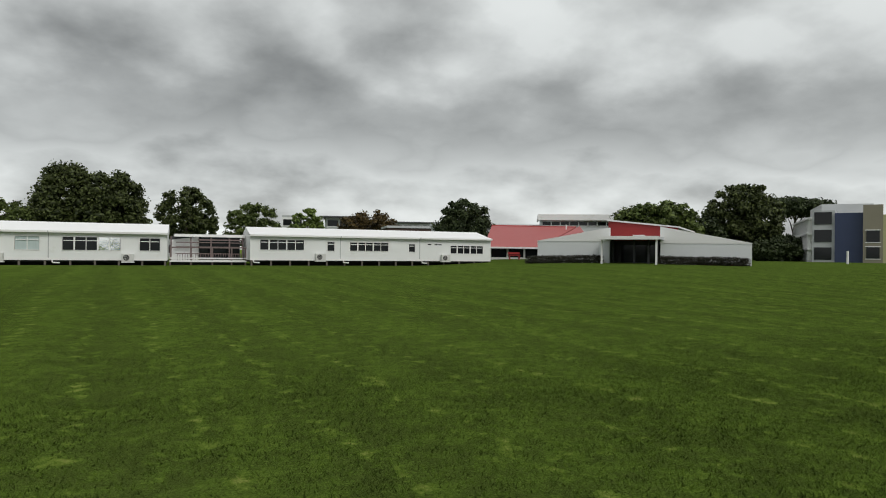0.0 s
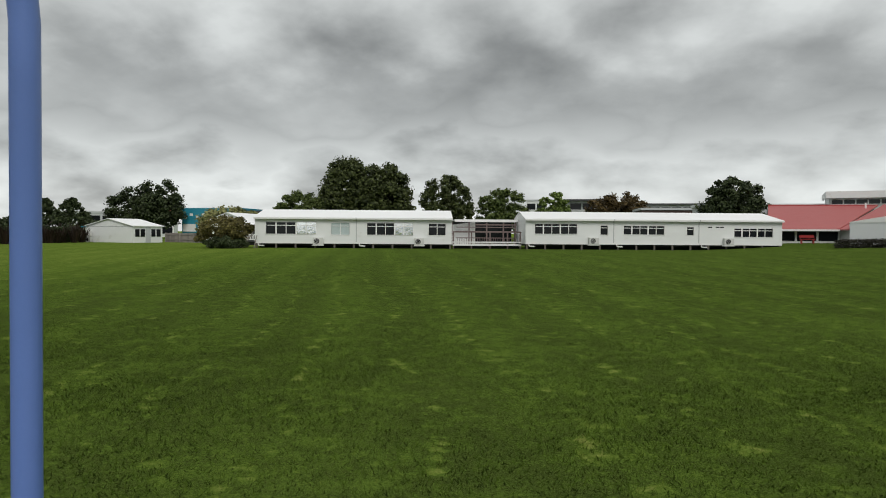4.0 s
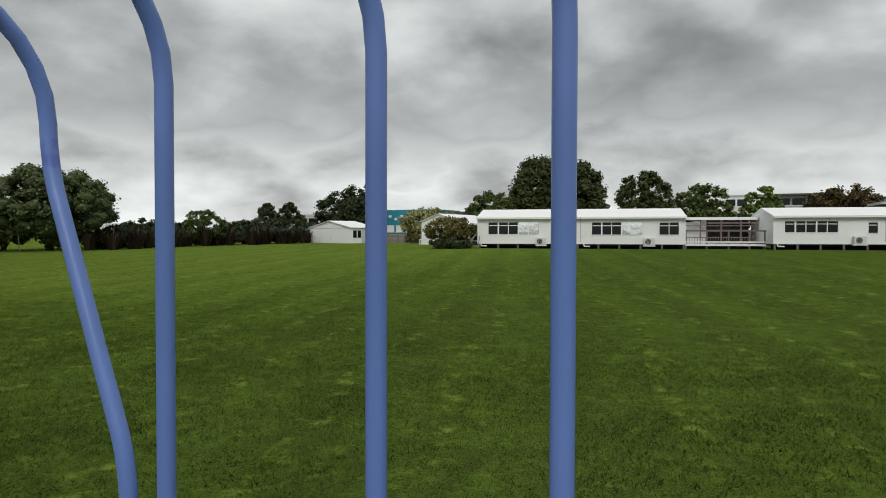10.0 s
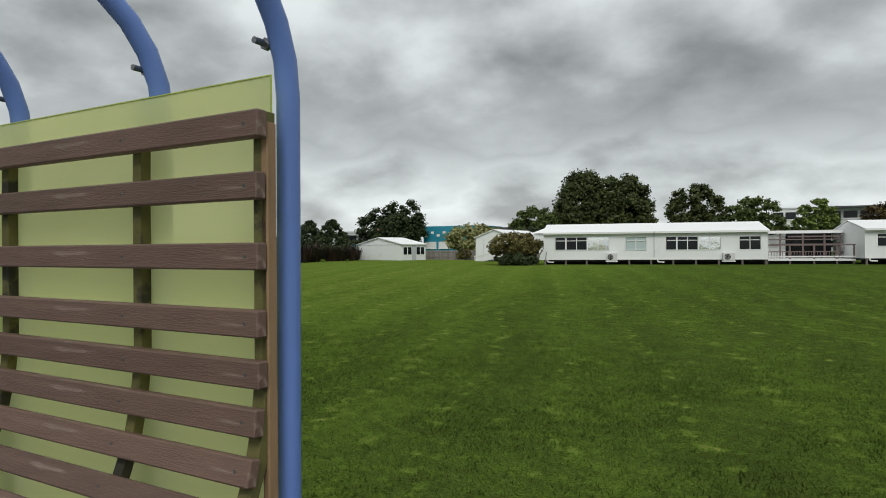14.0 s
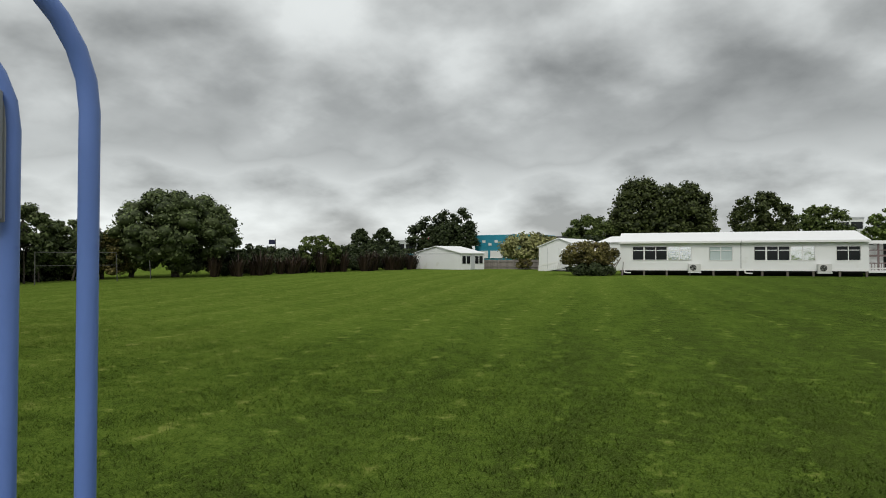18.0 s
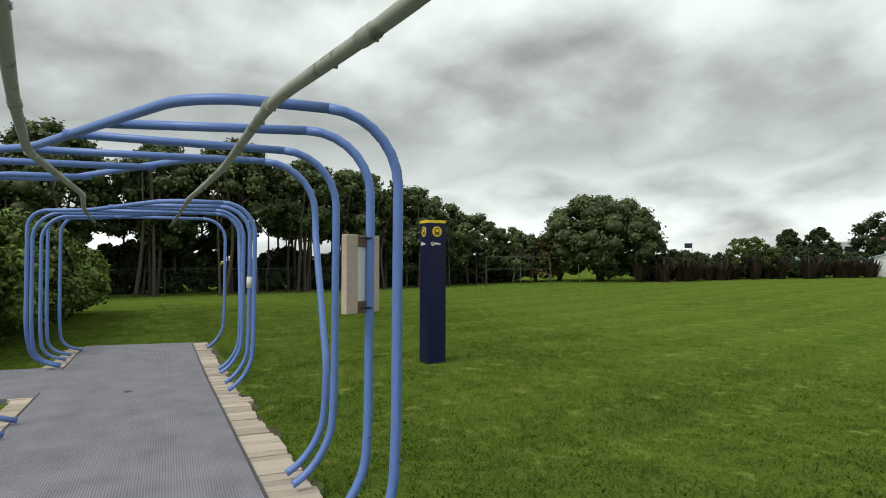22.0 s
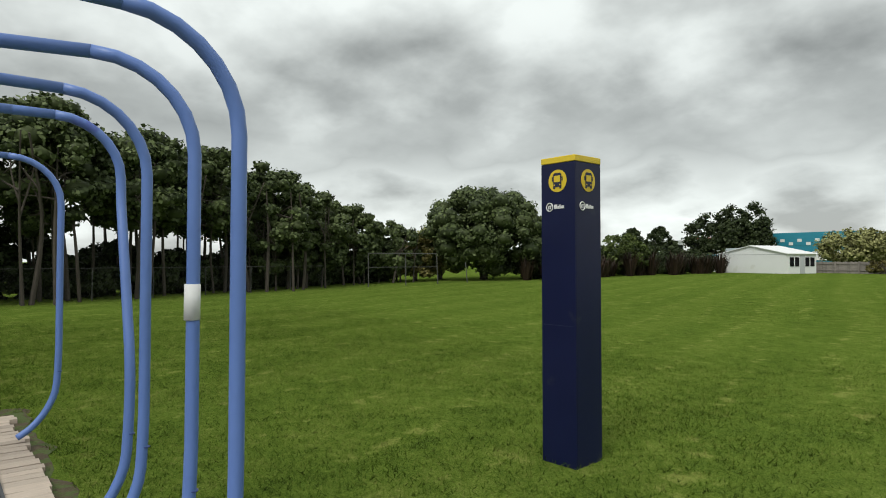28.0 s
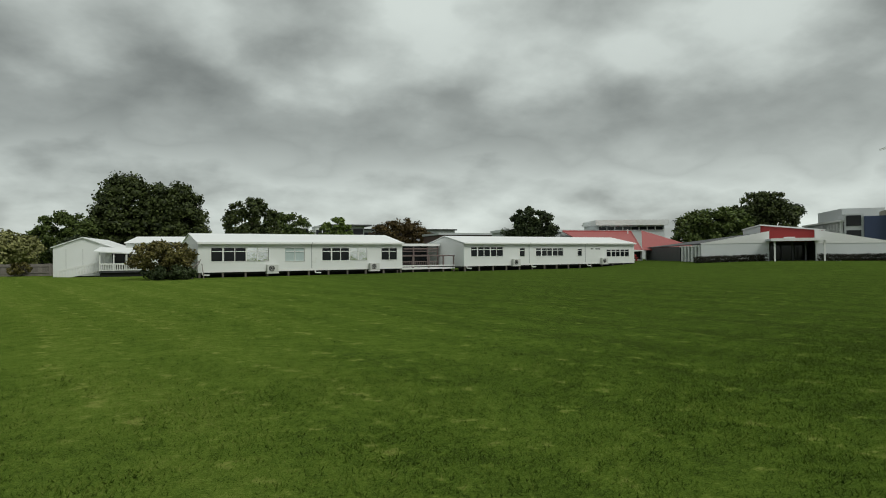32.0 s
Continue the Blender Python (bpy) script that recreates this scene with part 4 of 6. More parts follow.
# covered deck between the two blocks
def link_deck():
    t = thing("covered_walkway", FACADE @ Matrix.Translation((14.5, 1.2, 0)), "covered timber walkway with brown railings between white classrooms", "walkway")
    part("deck_floor", boxes((0, 5.5, 0, 3.6, 0.62, 0.74)), TRIM, t)
    # black sheet painting the shade under the deck
    part("under_deck", boxes((0.1, 5.4, 0.4, 0.5, 0.2, 0.62)), DARK, t)
    part("roof_panel", boxes((0.3, 5.6, 2.6, 7.6, 2.72, 2.80)), WHITE_ROOF, t)
    part("fascia", boxes((0.3, 5.6, 2.5, 2.59, 2.58, 2.80)), TRIM, t)
    # rear wall and glass panel coloured dark to paint the shaded interior
    part("rear_wall", boxes((0, 5.6, 7.4, 7.5, 0.74, 2.70)), SLATE, t)
    part("dark_bay", boxes((2.2, 5.3, 4.2, 4.3, 0.74, 2.66)), GLASS, t)
    part("white_gable", extrude_profile([(0.1, 0.74), (2.1, 0.74), (2.1, 2.62), (0.1, 2.35)], 3.7, 3.85), WHITE, t)
    part("upper_beam", boxes((2.0, 5.5, 2.56, 2.64, 2.30, 2.40)), RAILWOOD, t)
    for xx in (0.06, 1.5, 3.0, 4.4, 5.42):
        part("post", boxes((xx - 0.05, xx + 0.05, 0.02, 0.12, 0.30, 1.74)), RAILWOOD, t)
        part("tall_post", boxes((xx - 0.05, xx + 0.05, 2.62, 2.72, 0.74, 2.58)), RAILWOOD, t)
    for zz in (0.86, 1.68):
        part("rail", boxes((0, 5.5, -0.012, 0.018, zz, zz + 0.10)), TRIM if zz < 1 else RAILWOOD, t)
    for zz in (1.2, 1.75, 2.1):
        part("rear_rail", boxes((0.4, 5.4, 2.58, 2.618, zz, zz + 0.07)), RAILWOOD, t)
    for k in range(26):
        xx = 0.5 + k * 0.19
        part("baluster", boxes((xx, xx + 0.035, 2.63, 2.66, 0.74, 1.2)), RAILWOOD, t)


link_deck()


def solid(corners, thick):
    """A slab under or over four or more corners, thick in z."""
    bm = bmesh.new()
    lo = [bm.verts.new(p) for p in corners]
    hi = [bm.verts.new((p[0], p[1], p[2] + thick)) for p in corners]
    bm.faces.new(lo[::-1])
    bm.faces.new(hi)
    n = len(lo)
    for i in range(n):
        bm.faces.new((lo[i], lo[(i + 1) % n], hi[(i + 1) % n], hi[i]))
    bmesh.ops.recalc_face_normals(bm, faces=bm.faces[:])
    return bm


# ---------------------------------------------------------------- small white house and its neighbour
def gabled_house(m, W, D, ze, zr, label, over=0.15, roof=None, wall=None):
    """Gable front in the local xz plane at y = 0, the ridge running along y."""
    t = thing("small_house", m, label, "house")
    wall = wall or WHITE
    prof = [(0, -0.15), (W, -0.15), (W, ze), (W / 2, zr), (0, ze)]
    part("gable_front", extrude_profile(prof, 0, 0.12), wall, t)
    part("gable_rear", extrude_profile(prof, D - 0.12, D), wall, t)
    part("side_wall", boxes((0.001, 0.12, 0.121, D - 0.121, -0.15, ze)), wall, t)
    part("side_wall", boxes((W - 0.12, W - 0.001, 0.121, D - 0.121, -0.15, ze)), wall, t)
    s = (zr - ze) / (W / 2)
    for sg in (0, 1):
        xs = (-over, W / 2) if sg == 0 else (W + over, W / 2)
        z0 = ze - s * over + 0.012
        bm = extrude_profile([(xs[0], z0), (xs[1], zr + 0.012), (xs[1], zr + 0.07), (xs[0], z0 + 0.06)], -over, D + over)
        part("roof_plane", bm, roof or WHITE_ROOF, t)
    return t


HA = math.atan2(57.68 - 59.83, -46.89 + 54.63)
hm = Matrix.Translation((-54.6, 59.97, 0.27)) @ Matrix.Rotation(HA, 4, "Z")
house = gabled_house(hm, 7.7, 3.6, 1.85, 2.62, "small white gabled building at the edge of the lawn")
for k, (a, b) in enumerate(((0.25, 0.75), (0.9, 1.4), (2.2, 2.7), (2.85, 3.35))):
    part("side_window", boxes((7.701, 7.73, a, b, 0.75, 1.55)), GLASS, house)
part("side_door", boxes((7.701, 7.735, 1.5, 2.1, 0.0, 1.75)), CONCRETE, house)
part("barge_line", boxes((0.05, 7.65, -0.02, -0.001, 1.80, 1.84)), JOINT, house)
for z in (0.15, 0.78):
    acu = thing("heat_pump", hm @ Matrix.Translation((0.45, -0.34, z)), "white heat pump unit stacked on the gable wall", "heat pump", "heat pumps on the small house")
    part("casing", boxes((0, 0.72, 0, 0.28, 0, 0.5), bevel=0.01), AC, acu)
    part("fan_opening", disc(bmesh.new(), 0.19, pose(0.28, -0.004, 0.25, 90, 0, 0), 0.008, 20), DARK, acu)
    part("bracket", boxes((0.05, 0.67, 0.0, 0.335, -0.05, -0.002)), TRIM, acu)
wing = thing("flat_roofed_wing", hm @ Matrix.Translation((-4.4, 2.6, 0)), "low white wing with a teal roof edge", "outbuilding")
part("wall", boxes((0, 4.3, 0, 4, -0.15, 1.75)), WHITE, wing)
part("roof_edge", boxes((-0.2, 4.35, -0.2, 4.2, 1.752, 1.90)), TEAL, wing)
part("roof_light", prism([(2.0, 1.0), (3.8, 1.0), (3.8, 1.2), (2.0, 1.2)], 1.902, 2.55), CONCRETE, wing)

# timber paling fence between the two houses
fence = thing("paling_fence", Matrix.Translation((-47.3, 63.5, 0)), "weathered grey timber paling fence", "fence")
fd = Vector((10.2, -1.4, 0))
nf = 66
for k in range(nf):
    p = fd * (k / nf)
    w = fd.length / nf * 0.92
    a = math.atan2(fd.y, fd.x)
    ob = part("paling", box(bmesh.new(), 0, w, 0, 0.025, 0.32, 1.42 + random.uniform(-0.03, 0.03)), FENCE, fence)
    ob.matrix_local = Matrix.Translation(p) @ Matrix.Rotation(a, 4, "Z")
for z in (0.62, 1.18):
    ob = part("fence_rail", box(bmesh.new(), 0, fd.length, -0.05, -0.004, z, z + 0.09), FENCE, fence)
    ob.matrix_local = Matrix.Rotation(math.atan2(fd.y, fd.x), 4, "Z")
for k in range(6):
    ob = part("fence_post", box(bmesh.new(), 0, 0.1, -0.13, -0.052, 0.1, 1.45), FENCE, fence)
    ob.matrix_local = Matrix.Translation(fd * (k / 5.2)) @ Matrix.Rotation(math.atan2(fd.y, fd.x), 4, "Z")

H2 = Matrix.Translation((-37.9, 57.0, 0.38)) @ Matrix.Rotation(radians(-3), 4, "Z")
house2 = gabled_house(H2, 4.2, 8.0, 2.32, 3.08, "white raised gabled classroom with a ramp and verandah")
for a, b in ((0.6, 1.6), (2.0, 3.0), (3.6, 4.6)):
    part("side_window", boxes((-0.03, -0.001, a, b, 1.1, 2.0)), GLASS, house2)
for xx in (0.9, 2.1, 3.3):
    part("cladding_joint", boxes((xx, xx + 0.03, -0.012, -0.001, 0.2, 2.2)), JOINT, house2)
ramp = thing("access_ramp", Matrix.Translation((-37.2, 55.2, 0.30)), "white timber access ramp with close balusters", "ramp")
part("ramp_floor", extrude_profile([(0, -0.02), (3.0, 0.56), (3.0, 0.46), (0.2, -0.06)], 0, 1.2), TRIM, ramp)
part("handrail", extrude_profile([(0, 0.50), (3.0, 1.12), (3.0, 1.22), (0, 0.60)], -0.05, 0.02), TRIM, ramp)
for k in range(16):
    xx = 0.03 + k * 0.19
    zz = 0.58 * xx / 3.0
    part("baluster", boxes((xx, xx + 0.085, -0.02, 0.015, zz - 0.06, zz + 0.52)), TRIM, ramp)
# black block standing in for shade under the ramp
part("under_ramp", prism([(1.0, 0.1), (3.0, 0.1), (3.0, 1.1), (1.0, 1.1)], -0.1, 0.15), DARK, ramp)
ver = thing("verandah", Matrix.Translation((-34.1, 53.9, 0.30)), "white verandah deck with railing and a lean-to roof", "verandah")
part("deck_floor", boxes((0, 3.0, 0, 3.0, 0.40, 0.52)), SLATE, ver)
# black block filling the space below the deck as painted shade
part("under_deck", boxes((0.05, 2.95, 0.15, 2.9, -0.05, 0.399)), DARK, ver)
part("lean_to_roof", solid([(-0.4, 0.1, 1.98), (2.6, 0.1, 1.80), (2.6, 3.1, 2.22), (-0.4, 3.1, 2.40)], 0.08), WHITE_ROOF, ver)
for xx, yy in ((0.05, 0.03), (1.0, 0.03), (1.9, 0.03), (2.9, 0.03), (0.05, 1.5), (0.05, 2.9), (1.4, 2.9)):
    part("post", boxes((xx - 0.045, xx + 0.045, yy, yy + 0.09, 0.52, 1.78)), TRIM, ver)
part("handrail", boxes((0.1, 2.95, -0.05, -0.005, 1.00, 1.12)), TRIM, ver)
part("bottom_rail", boxes((0.1, 2.95, -0.045, -0.008, 0.56, 0.64)), TRIM, ver)
for k in range(18):
    xx = 0.12 + k * 0.16
    part("baluster", boxes((xx, xx + 0.075, -0.04, -0.008, 0.641, 0.999)), TRIM, ver)
part("side_panel", boxes((-0.04, 0.0, 0.1, 2.9, 0.56, 1.12)), TRIM, ver)
part("dark_opening", boxes((0.3, 2.9, 2.96, 2.99, 0.53, 1.9)), GLASS, ver)
rear = thing("classroom_block", Matrix.Translation((-33.4, 61.5, 0)), "white classroom with a low pitched roof behind the shrub", "classroom", "white classroom blocks")
part("wall", boxes((0, 7.5, 0, 5.0, 0.3, 3.1)), WHITE, rear)
part("roof_plane", solid([(-0.1, -0.2, 3.12), (7.6, -0.2, 3.12), (7.6, 2.5, 3.75), (0.6, 2.5, 3.75)], 0.06), WHITE_ROOF, rear)
part("roof_plane", solid([(-0.1, 5.2, 3.12), (7.6, 5.2, 3.12), (7.6, 2.5, 3.75), (0.6, 2.5, 3.75)], 0.06), WHITE_ROOF, rear)
# sawn lengths of timber leaning on the corner of the classroom
for k, (xa, xb) in enumerate(((-26.9, -26.4), (-27.3, -26.5), (-27.9, -26.55), (-26.2, -26.35))):
    ln = thing("timber_length", Matrix.Translation((xa, 43.7 + 0.15 * k, float(gz(xa, 43.8)))), "weathered length of timber leaning on the classroom corner", "timber", "leaning timber lengths")
    part("beam", tube([Vector((0, 0, 0)), Vector((xb - xa, 0.75, 1.25 - 0.1 * k))], 0.035, 4), FENCE, ln)


# ---------------------------------------------------------------- the hall
def hall():
    ang = radians(-36.5)
    m = Matrix.Translation((16.1, 47.38, 0.0)) @ Matrix.Rotation(ang, 4, "Z")
    t = thing("hall", m, "low hall with pale sloping walls and red porch gable", "hall")
    lo = 0.7

    def sloped(nm, x0, x1, za, zb, mat, y0=0.0, y1=0.2, low=lo):
        part(nm, extrude_profile([(x0, low), (x1, low), (x1, zb), (x0, za)], y0, y1), mat, t)
    sloped("left_wall", 0, 5.58, 2.52, 3.52, HALLWALL)
    sloped("right_wall", 9.20, 15.1, 3.56, 2.40, HALLWALL)
    sloped("wall_capping", -0.05, 5.60, 2.57, 3.57, TRIM, -0.03, 0.23, 2.525)
    sloped("wall_capping", 9.18, 15.15, 3.61, 2.45, TRIM, -0.03, 0.23, 2.40)
    sloped("red_gable", 5.16, 10.2, 4.12, 3.56, RED, 1.5, 1.7, 2.6)
    part("verge", extrude_profile([(5.05, 4.13), (10.3, 3.57), (10.3, 3.67), (5.05, 4.25)], 1.38, 1.72), TRIM, t)
    part("porch_roof", boxes((5.3, 9.45, -2.85, 1.49, 2.66, 2.84)), CONCRETE, t, "flat pale porch roof")
    part("porch_fascia", boxes((5.26, 9.49, -2.90, -2.852, 2.62, 2.86)), TRIM, t)
    for xx, yy in ((5.6, -2.6), (9.3, -2.6), (5.7, 0.6), (7.4, -0.2), (8.4, -0.2)):
        part("porch_post", boxes((xx - 0.06, xx + 0.06, yy, yy + 0.12, lo, 2.66)), TRIM if yy < -1 else SLATE, t)
    part("porch_back", boxes((5.2, 10.2, 2.6, 2.7, lo, 2.66)), SLATE, t)
    part("porch_side", boxes((9.21, 9.4, 0.21, 2.6, lo, 2.66)), SLATE, t)
    part("porch_side", boxes((5.38, 5.57, 0.21, 2.6, lo, 2.66)), SLATE, t)
    for a, b in ((5.9, 6.9), (7.0, 8.0), (8.1, 9.1)):
        part("porch_window", boxes((a, b, 2.55, 2.599, 1.0, 2.3)), GLASS, t)
    part("sign_board", boxes((7.0, 7.9, 1.40, 1.498, 2.86, 3.06)), TRIM, t, "pale sign board over the porch")
    part("porch_floor", boxes((5.2, 9.6, -2.9, 2.59, 0.62, 0.84)), RED, t)
    part("low_red_edge", boxes((11.6, 14.6, -0.35, -0.16, lo, 1.06)), RED, t, "low red planter edge")
    inv = m.inverted()

    def at(x, y, z):
        return tuple(inv @ Vector((x, y, z)))
    # white side of the raised roof, running back from the red gable
    ra = part("raised_side", prism([(5.17, 1.71), (5.35, 1.71), (5.35, 13.0), (5.17, 13.0)], 2.7, 4.12), HALLWALL, t)
    part("raised_roof", solid([(5.05, 1.73, 4.13), (10.3, 1.73, 3.57), (10.3, 13.0, 3.57), (5.05, 13.0, 4.13)], 0.10), WHITE_ROOF, t)
    # side that runs away from the lawn: columns, then dark cladding
    sd = Vector((0.375, 0.927, 0))
    sn = Vector((-0.927, 0.375, 0))

    def along(nm, k0, k1, z0, z1, mat, off=0.0, thick=0.15):
        p, q = Vector((16.1, 47.38, 0)) + sd * k0 + sn * off, Vector((16.1, 47.38, 0)) + sd * k1 + sn * off
        poly = [at(c.x, c.y, 0)[:2] for c in (p, q, q - sn * thick, p - sn * thick)]
        part(nm, prism(poly, z0, z1), mat, t)
    along("dark_side", 6.2, 19.4, 0.5, 2.35, SLATE)
    along("column_recess", 0.25, 6.19, lo, 2.40, GLASS, -0.16)
    for k in range(6):
        along("column", 0.3 + 1.0 * k, 0.75 + 1.0 * k, lo, 2.40, HALLWALL, 0.02, 0.16)
    along("head_beam", 0.25, 6.19, 2.30, 2.42, TRIM, 0.05, 0.2)
    along("end_post", 19.42, 19.8, 0.5, 2.35, TRIM)
    far = Vector((16.1, 47.38, 0)) + sd * 19.6 + sn * 0.15
    part("dark_roof", solid([(0.02, 0.21, 2.50), (5.16, 1.72, 3.42), (5.16, 13.0, 3.55), at(far.x, far.y, 2.37)], 0.09), SLATE, t)
    part("rear_roof", solid([(10.21, 0.21, 3.30), (15.1, 0.21, 2.36), (12.5, 9.0, 2.4), (10.21, 13.0, 3.3)], 0.08), CONCRETE, t)
    part("end_wall", prism([(15.09, 0.201), (14.89, 0.201), (12.3, 9.0), (12.5, 9.0)], lo, 2.35), HALLWALL, t)


hall()


def simple_roofed(name, m, W, D, zb, ze, zr, label, cat, wall, roof, wins=()):
    """A block with a mono-pitch roof rising to the rear."""
    t = thing(name, m, label, cat)
    part("front_wall", boxes((0, W, 0, 0.2, zb, ze)), wall, t)
    part("rear_wall", boxes((0, W, D - 0.2, D, zb, zr)), wall, t)
    for xa in (0.0, W - 0.2):
        bm = bmesh.new()
        pr = [(0.2, zb), (D - 0.2, zb), (D - 0.2, zr), (0.2, ze)]
        a = [bm.verts.new((xa, y, z)) for y, z in pr]
        b = [bm.verts.new((xa + 0.2, y, z)) for y, z in pr]
        bm.faces.new(a)
        bm.faces.new(b[::-1])
        for i in range(4):
            bm.faces.new((a[i], b[i], b[(i + 1) % 4], a[(i + 1) % 4]))
        bmesh.ops.recalc_face_normals(bm, faces=bm.faces[:])
        part("side_wall", bm, wall, t)
    bm = bmesh.new()
    pr = [(-0.6, ze - 0.02), (D + 0.2, zr + 0.02), (D + 0.2, zr + 0.14), (-0.6, ze + 0.10)]
    a = [bm.verts.new((-0.4, y, z)) for y, z in pr]
    b = [bm.verts.new((W + 0.4, y, z)) for y, z in pr]
    bm.faces.new(a)
    bm.faces.new(b[::-1])
    for i in range(4):
        bm.faces.new((a[i], b[i], b[(i + 1) % 4], a[(i + 1) % 4]))
    bmesh.ops.recalc_face_normals(bm, faces=bm.faces[:])
    part("roof", bm, roof, t)
    for a0, b0, z0, z1 in wins:
        w = new("window")
        w.parent = t
        part("pane", boxes((a0, b0, -0.03, -0.001, z0, z1)), GLASS, w)
        part("sill", boxes((a0 - 0.1, b0 + 0.1, -0.08, -0.002, z0 - 0.12, z0 - 0.002)), TRIM, w)
        part("jamb", boxes((b0, b0 + 0.14, -0.06, -0.002, z0, z1)), TRIM, w)
    return t


def red_roofed_block():
    t = thing("red_roofed_block", Matrix.Identity(4), "low block with a large hipped red metal roof", "school block")
    part("roof_plane", solid([(15.6, 63.8, 2.10), (21.7, 64.0, 2.12), (32.4, 81.4, 5.05), (20.6, 81.0, 5.05)], 0.09), REDROOF, t)
    part("roof_plane", solid([(21.8, 64.0, 2.12), (25.4, 58.0, 2.12), (31.4, 77.4, 5.05)], 0.09), REDROOF, t)
    for p, q in (((21.72, 64.0, 2.2), (32.4, 81.4, 5.14)), ((20.6, 80.95, 5.15), (32.4, 81.35, 5.15))):
        part("ridge_cap", tube([Vector(p), Vector(q)], 0.11, 6), REDROOF, t)
    part("gutter", boxes((15.5, 21.75, 63.66, 63.79, 2.04, 2.20)), TRIM, t)
    part("front_wall", boxes((16.2, 22.2, 64.6, 64.8, 0.6, 2.09)), CONCRETE, t)
    part("rear_wall", boxes((20.7, 32.2, 81.6, 81.8, 0.6, 5.0)), CONCRETE, t)
    part("plinth", boxes((16.2, 22.2, 64.52, 64.599, 0.6, 1.05)), TRIM, t)
    for k in range(3):
        a = 16.6 + 1.85 * k
        w = new("window")
        w.parent = t
        part("pane", boxes((a, a + 1.62, 64.55, 64.599, 1.10, 1.98)), GLASS, w)
        part("jamb", boxes((a + 1.64, a + 1.80, 64.50, 64.598, 1.06, 2.05)), TRIM, w)
        part("sill", boxes((a - 0.05, a + 1.63, 64.48, 64.598, 1.051, 1.098)), TRIM, w)
    part("flue", tube([Vector((30.2, 79.0, 4.6)), Vector((30.2, 79.0, 5.35))], 0.10, 8), TRIM, t, "short pale roof vent")


red_roofed_block()
rb = thing("outdoor_bench", Matrix.Translation((17.3, 60.2, float(gz(17.3, 60.2)))), "small red outdoor bench on the grass", "bench")
part("seat", boxes((0, 1.2, 0, 0.36, 0.40, 0.46)), RED, rb)
part("backrest", boxes((0, 1.2, 0.33, 0.37, 0.55, 0.78)), RED, rb)
for xx in (0.08, 1.04):
    part("leg", boxes((xx, xx + 0.08, 0.04, 0.32, 0, 0.399)), RED, rb)
clere = simple_roofed("clerestory_block", Matrix.Translation((28.4, 84.3, 0)) @ Matrix.Rotation(radians(-17), 4, "Z"), 10.4, 8, 0.5, 6.12, 6.5, "tall pale block with a band of high windows", "school block", HALLWALL, WHITE_ROOF,
                      [(0.3 + 1.25 * k, 1.4 + 1.25 * k, 5.45, 5.95) for k in range(8)])
part("roof_fascia", boxes((-0.4, 10.8, -0.72, -0.601, 6.14, 6.95)), WHITE, clere)
part("roof_end", boxes((-0.4, -0.2, -0.6, 7.5, 6.26, 6.95)), WHITE, clere)
side = thing("flat_roofed_block", Matrix.Translation((14.0, 86.5, 0)), "low grey flat-roofed block behind the red roof", "school block")
part("wall", boxes((0, 15.5, 0, 5, 0.5, 5.25)), CONCRETE, side)
part("roof_edge", boxes((-0.2, 15.7, -0.25, 5.2, 5.252, 5.62)), HALLWALL, side)


def storey_block(name, m, W, D, storeys, h0, hs, label, wall, band=GLASS, roof=SLATE, inset=0.3, fins=0, over=0.5):
    """A block of storeys, each with a strip of windows, and a flat projecting roof."""
    t = thing(name, m, label, "building")
    part("core", boxes((0, W, 0, D, -0.5, h0 + hs * storeys)), wall, t)
    for k in range(storeys):
        z = h0 + hs * k
        nw = max(2, int(W / 2.4))
        for j in range(nw):
            a, b = W * (j + 0.08) / nw, W * (j + 0.92) / nw
            w = new("window")
            w.parent = t
            part("pane", boxes((a, b, -0.04, -0.002, z + hs * 0.32, z + hs * 0.80)), band, w)
            part("sill", boxes((a - 0.05, b + 0.05, -0.12, -0.003, z + hs * 0.26, z + hs * 0.318)), TRIM, w)
    for j in range(fins):
        xx = W * (j + 0.5) / fins
        part("fin", boxes((xx - 0.06, xx + 0.06, -0.5, -0.13, h0, h0 + hs * storeys)), TRIM, t)
    part("roof", boxes((-over, W + over, -over, D + over, h0 + hs * storeys + 0.002, h0 + hs * storeys + 0.35)), roof, t)
    return t


# distant buildings behind the classrooms
storey_block("column_building", pose(-2.5, 156, 0, 0, 0, 4), 9.0, 9, 3, 0.3, 3.1, "pale apartment building with a dark flat roof", CONCRETE, roof=SLATE, over=1.6)
storey_block("apartment_wing", pose(6.5, 158, 0, 0, 0, 2), 25.0, 9, 3, 0.0, 2.9, "long pale apartment wing with strip windows", CONCRETE, roof=SLATE)
storey_block("white_block", pose(-12.5, 150, 0, 0, 0, 0), 4.6, 6, 3, 0.3, 3.0, "small white flat-roofed block", WHITE, roof=CONCRETE, over=0.1)
storey_block("white_block", pose(-6.5, 149, 0, 0, 0, 0), 3.2, 6, 3, 0.2, 2.9, "small white flat-roofed block", WHITE, roof=CONCRETE, over=0.1)
storey_block("brick_block", pose(8.4, 101, 0, 0, 0, 3), 11.5, 8, 1, 2.6, 2.75, "brown brick block with small white windows and a pale parapet", BRICK, band=GLYPH, roof=CONCRETE, over=0.2)
teal = storey_block("teal_building", pose(-63.0, 90, 0, 0, 0, 0), 10.5, 9, 1, 1.0, 2.2, "teal panelled building with white squares and a dark roof", TEAL, band=GLYPH, roof=TEAL, over=0.0)
part("upper_wall", boxes((0, 10.4, -0.02, 8.9, 3.552, 5.3)), TEAL, teal)
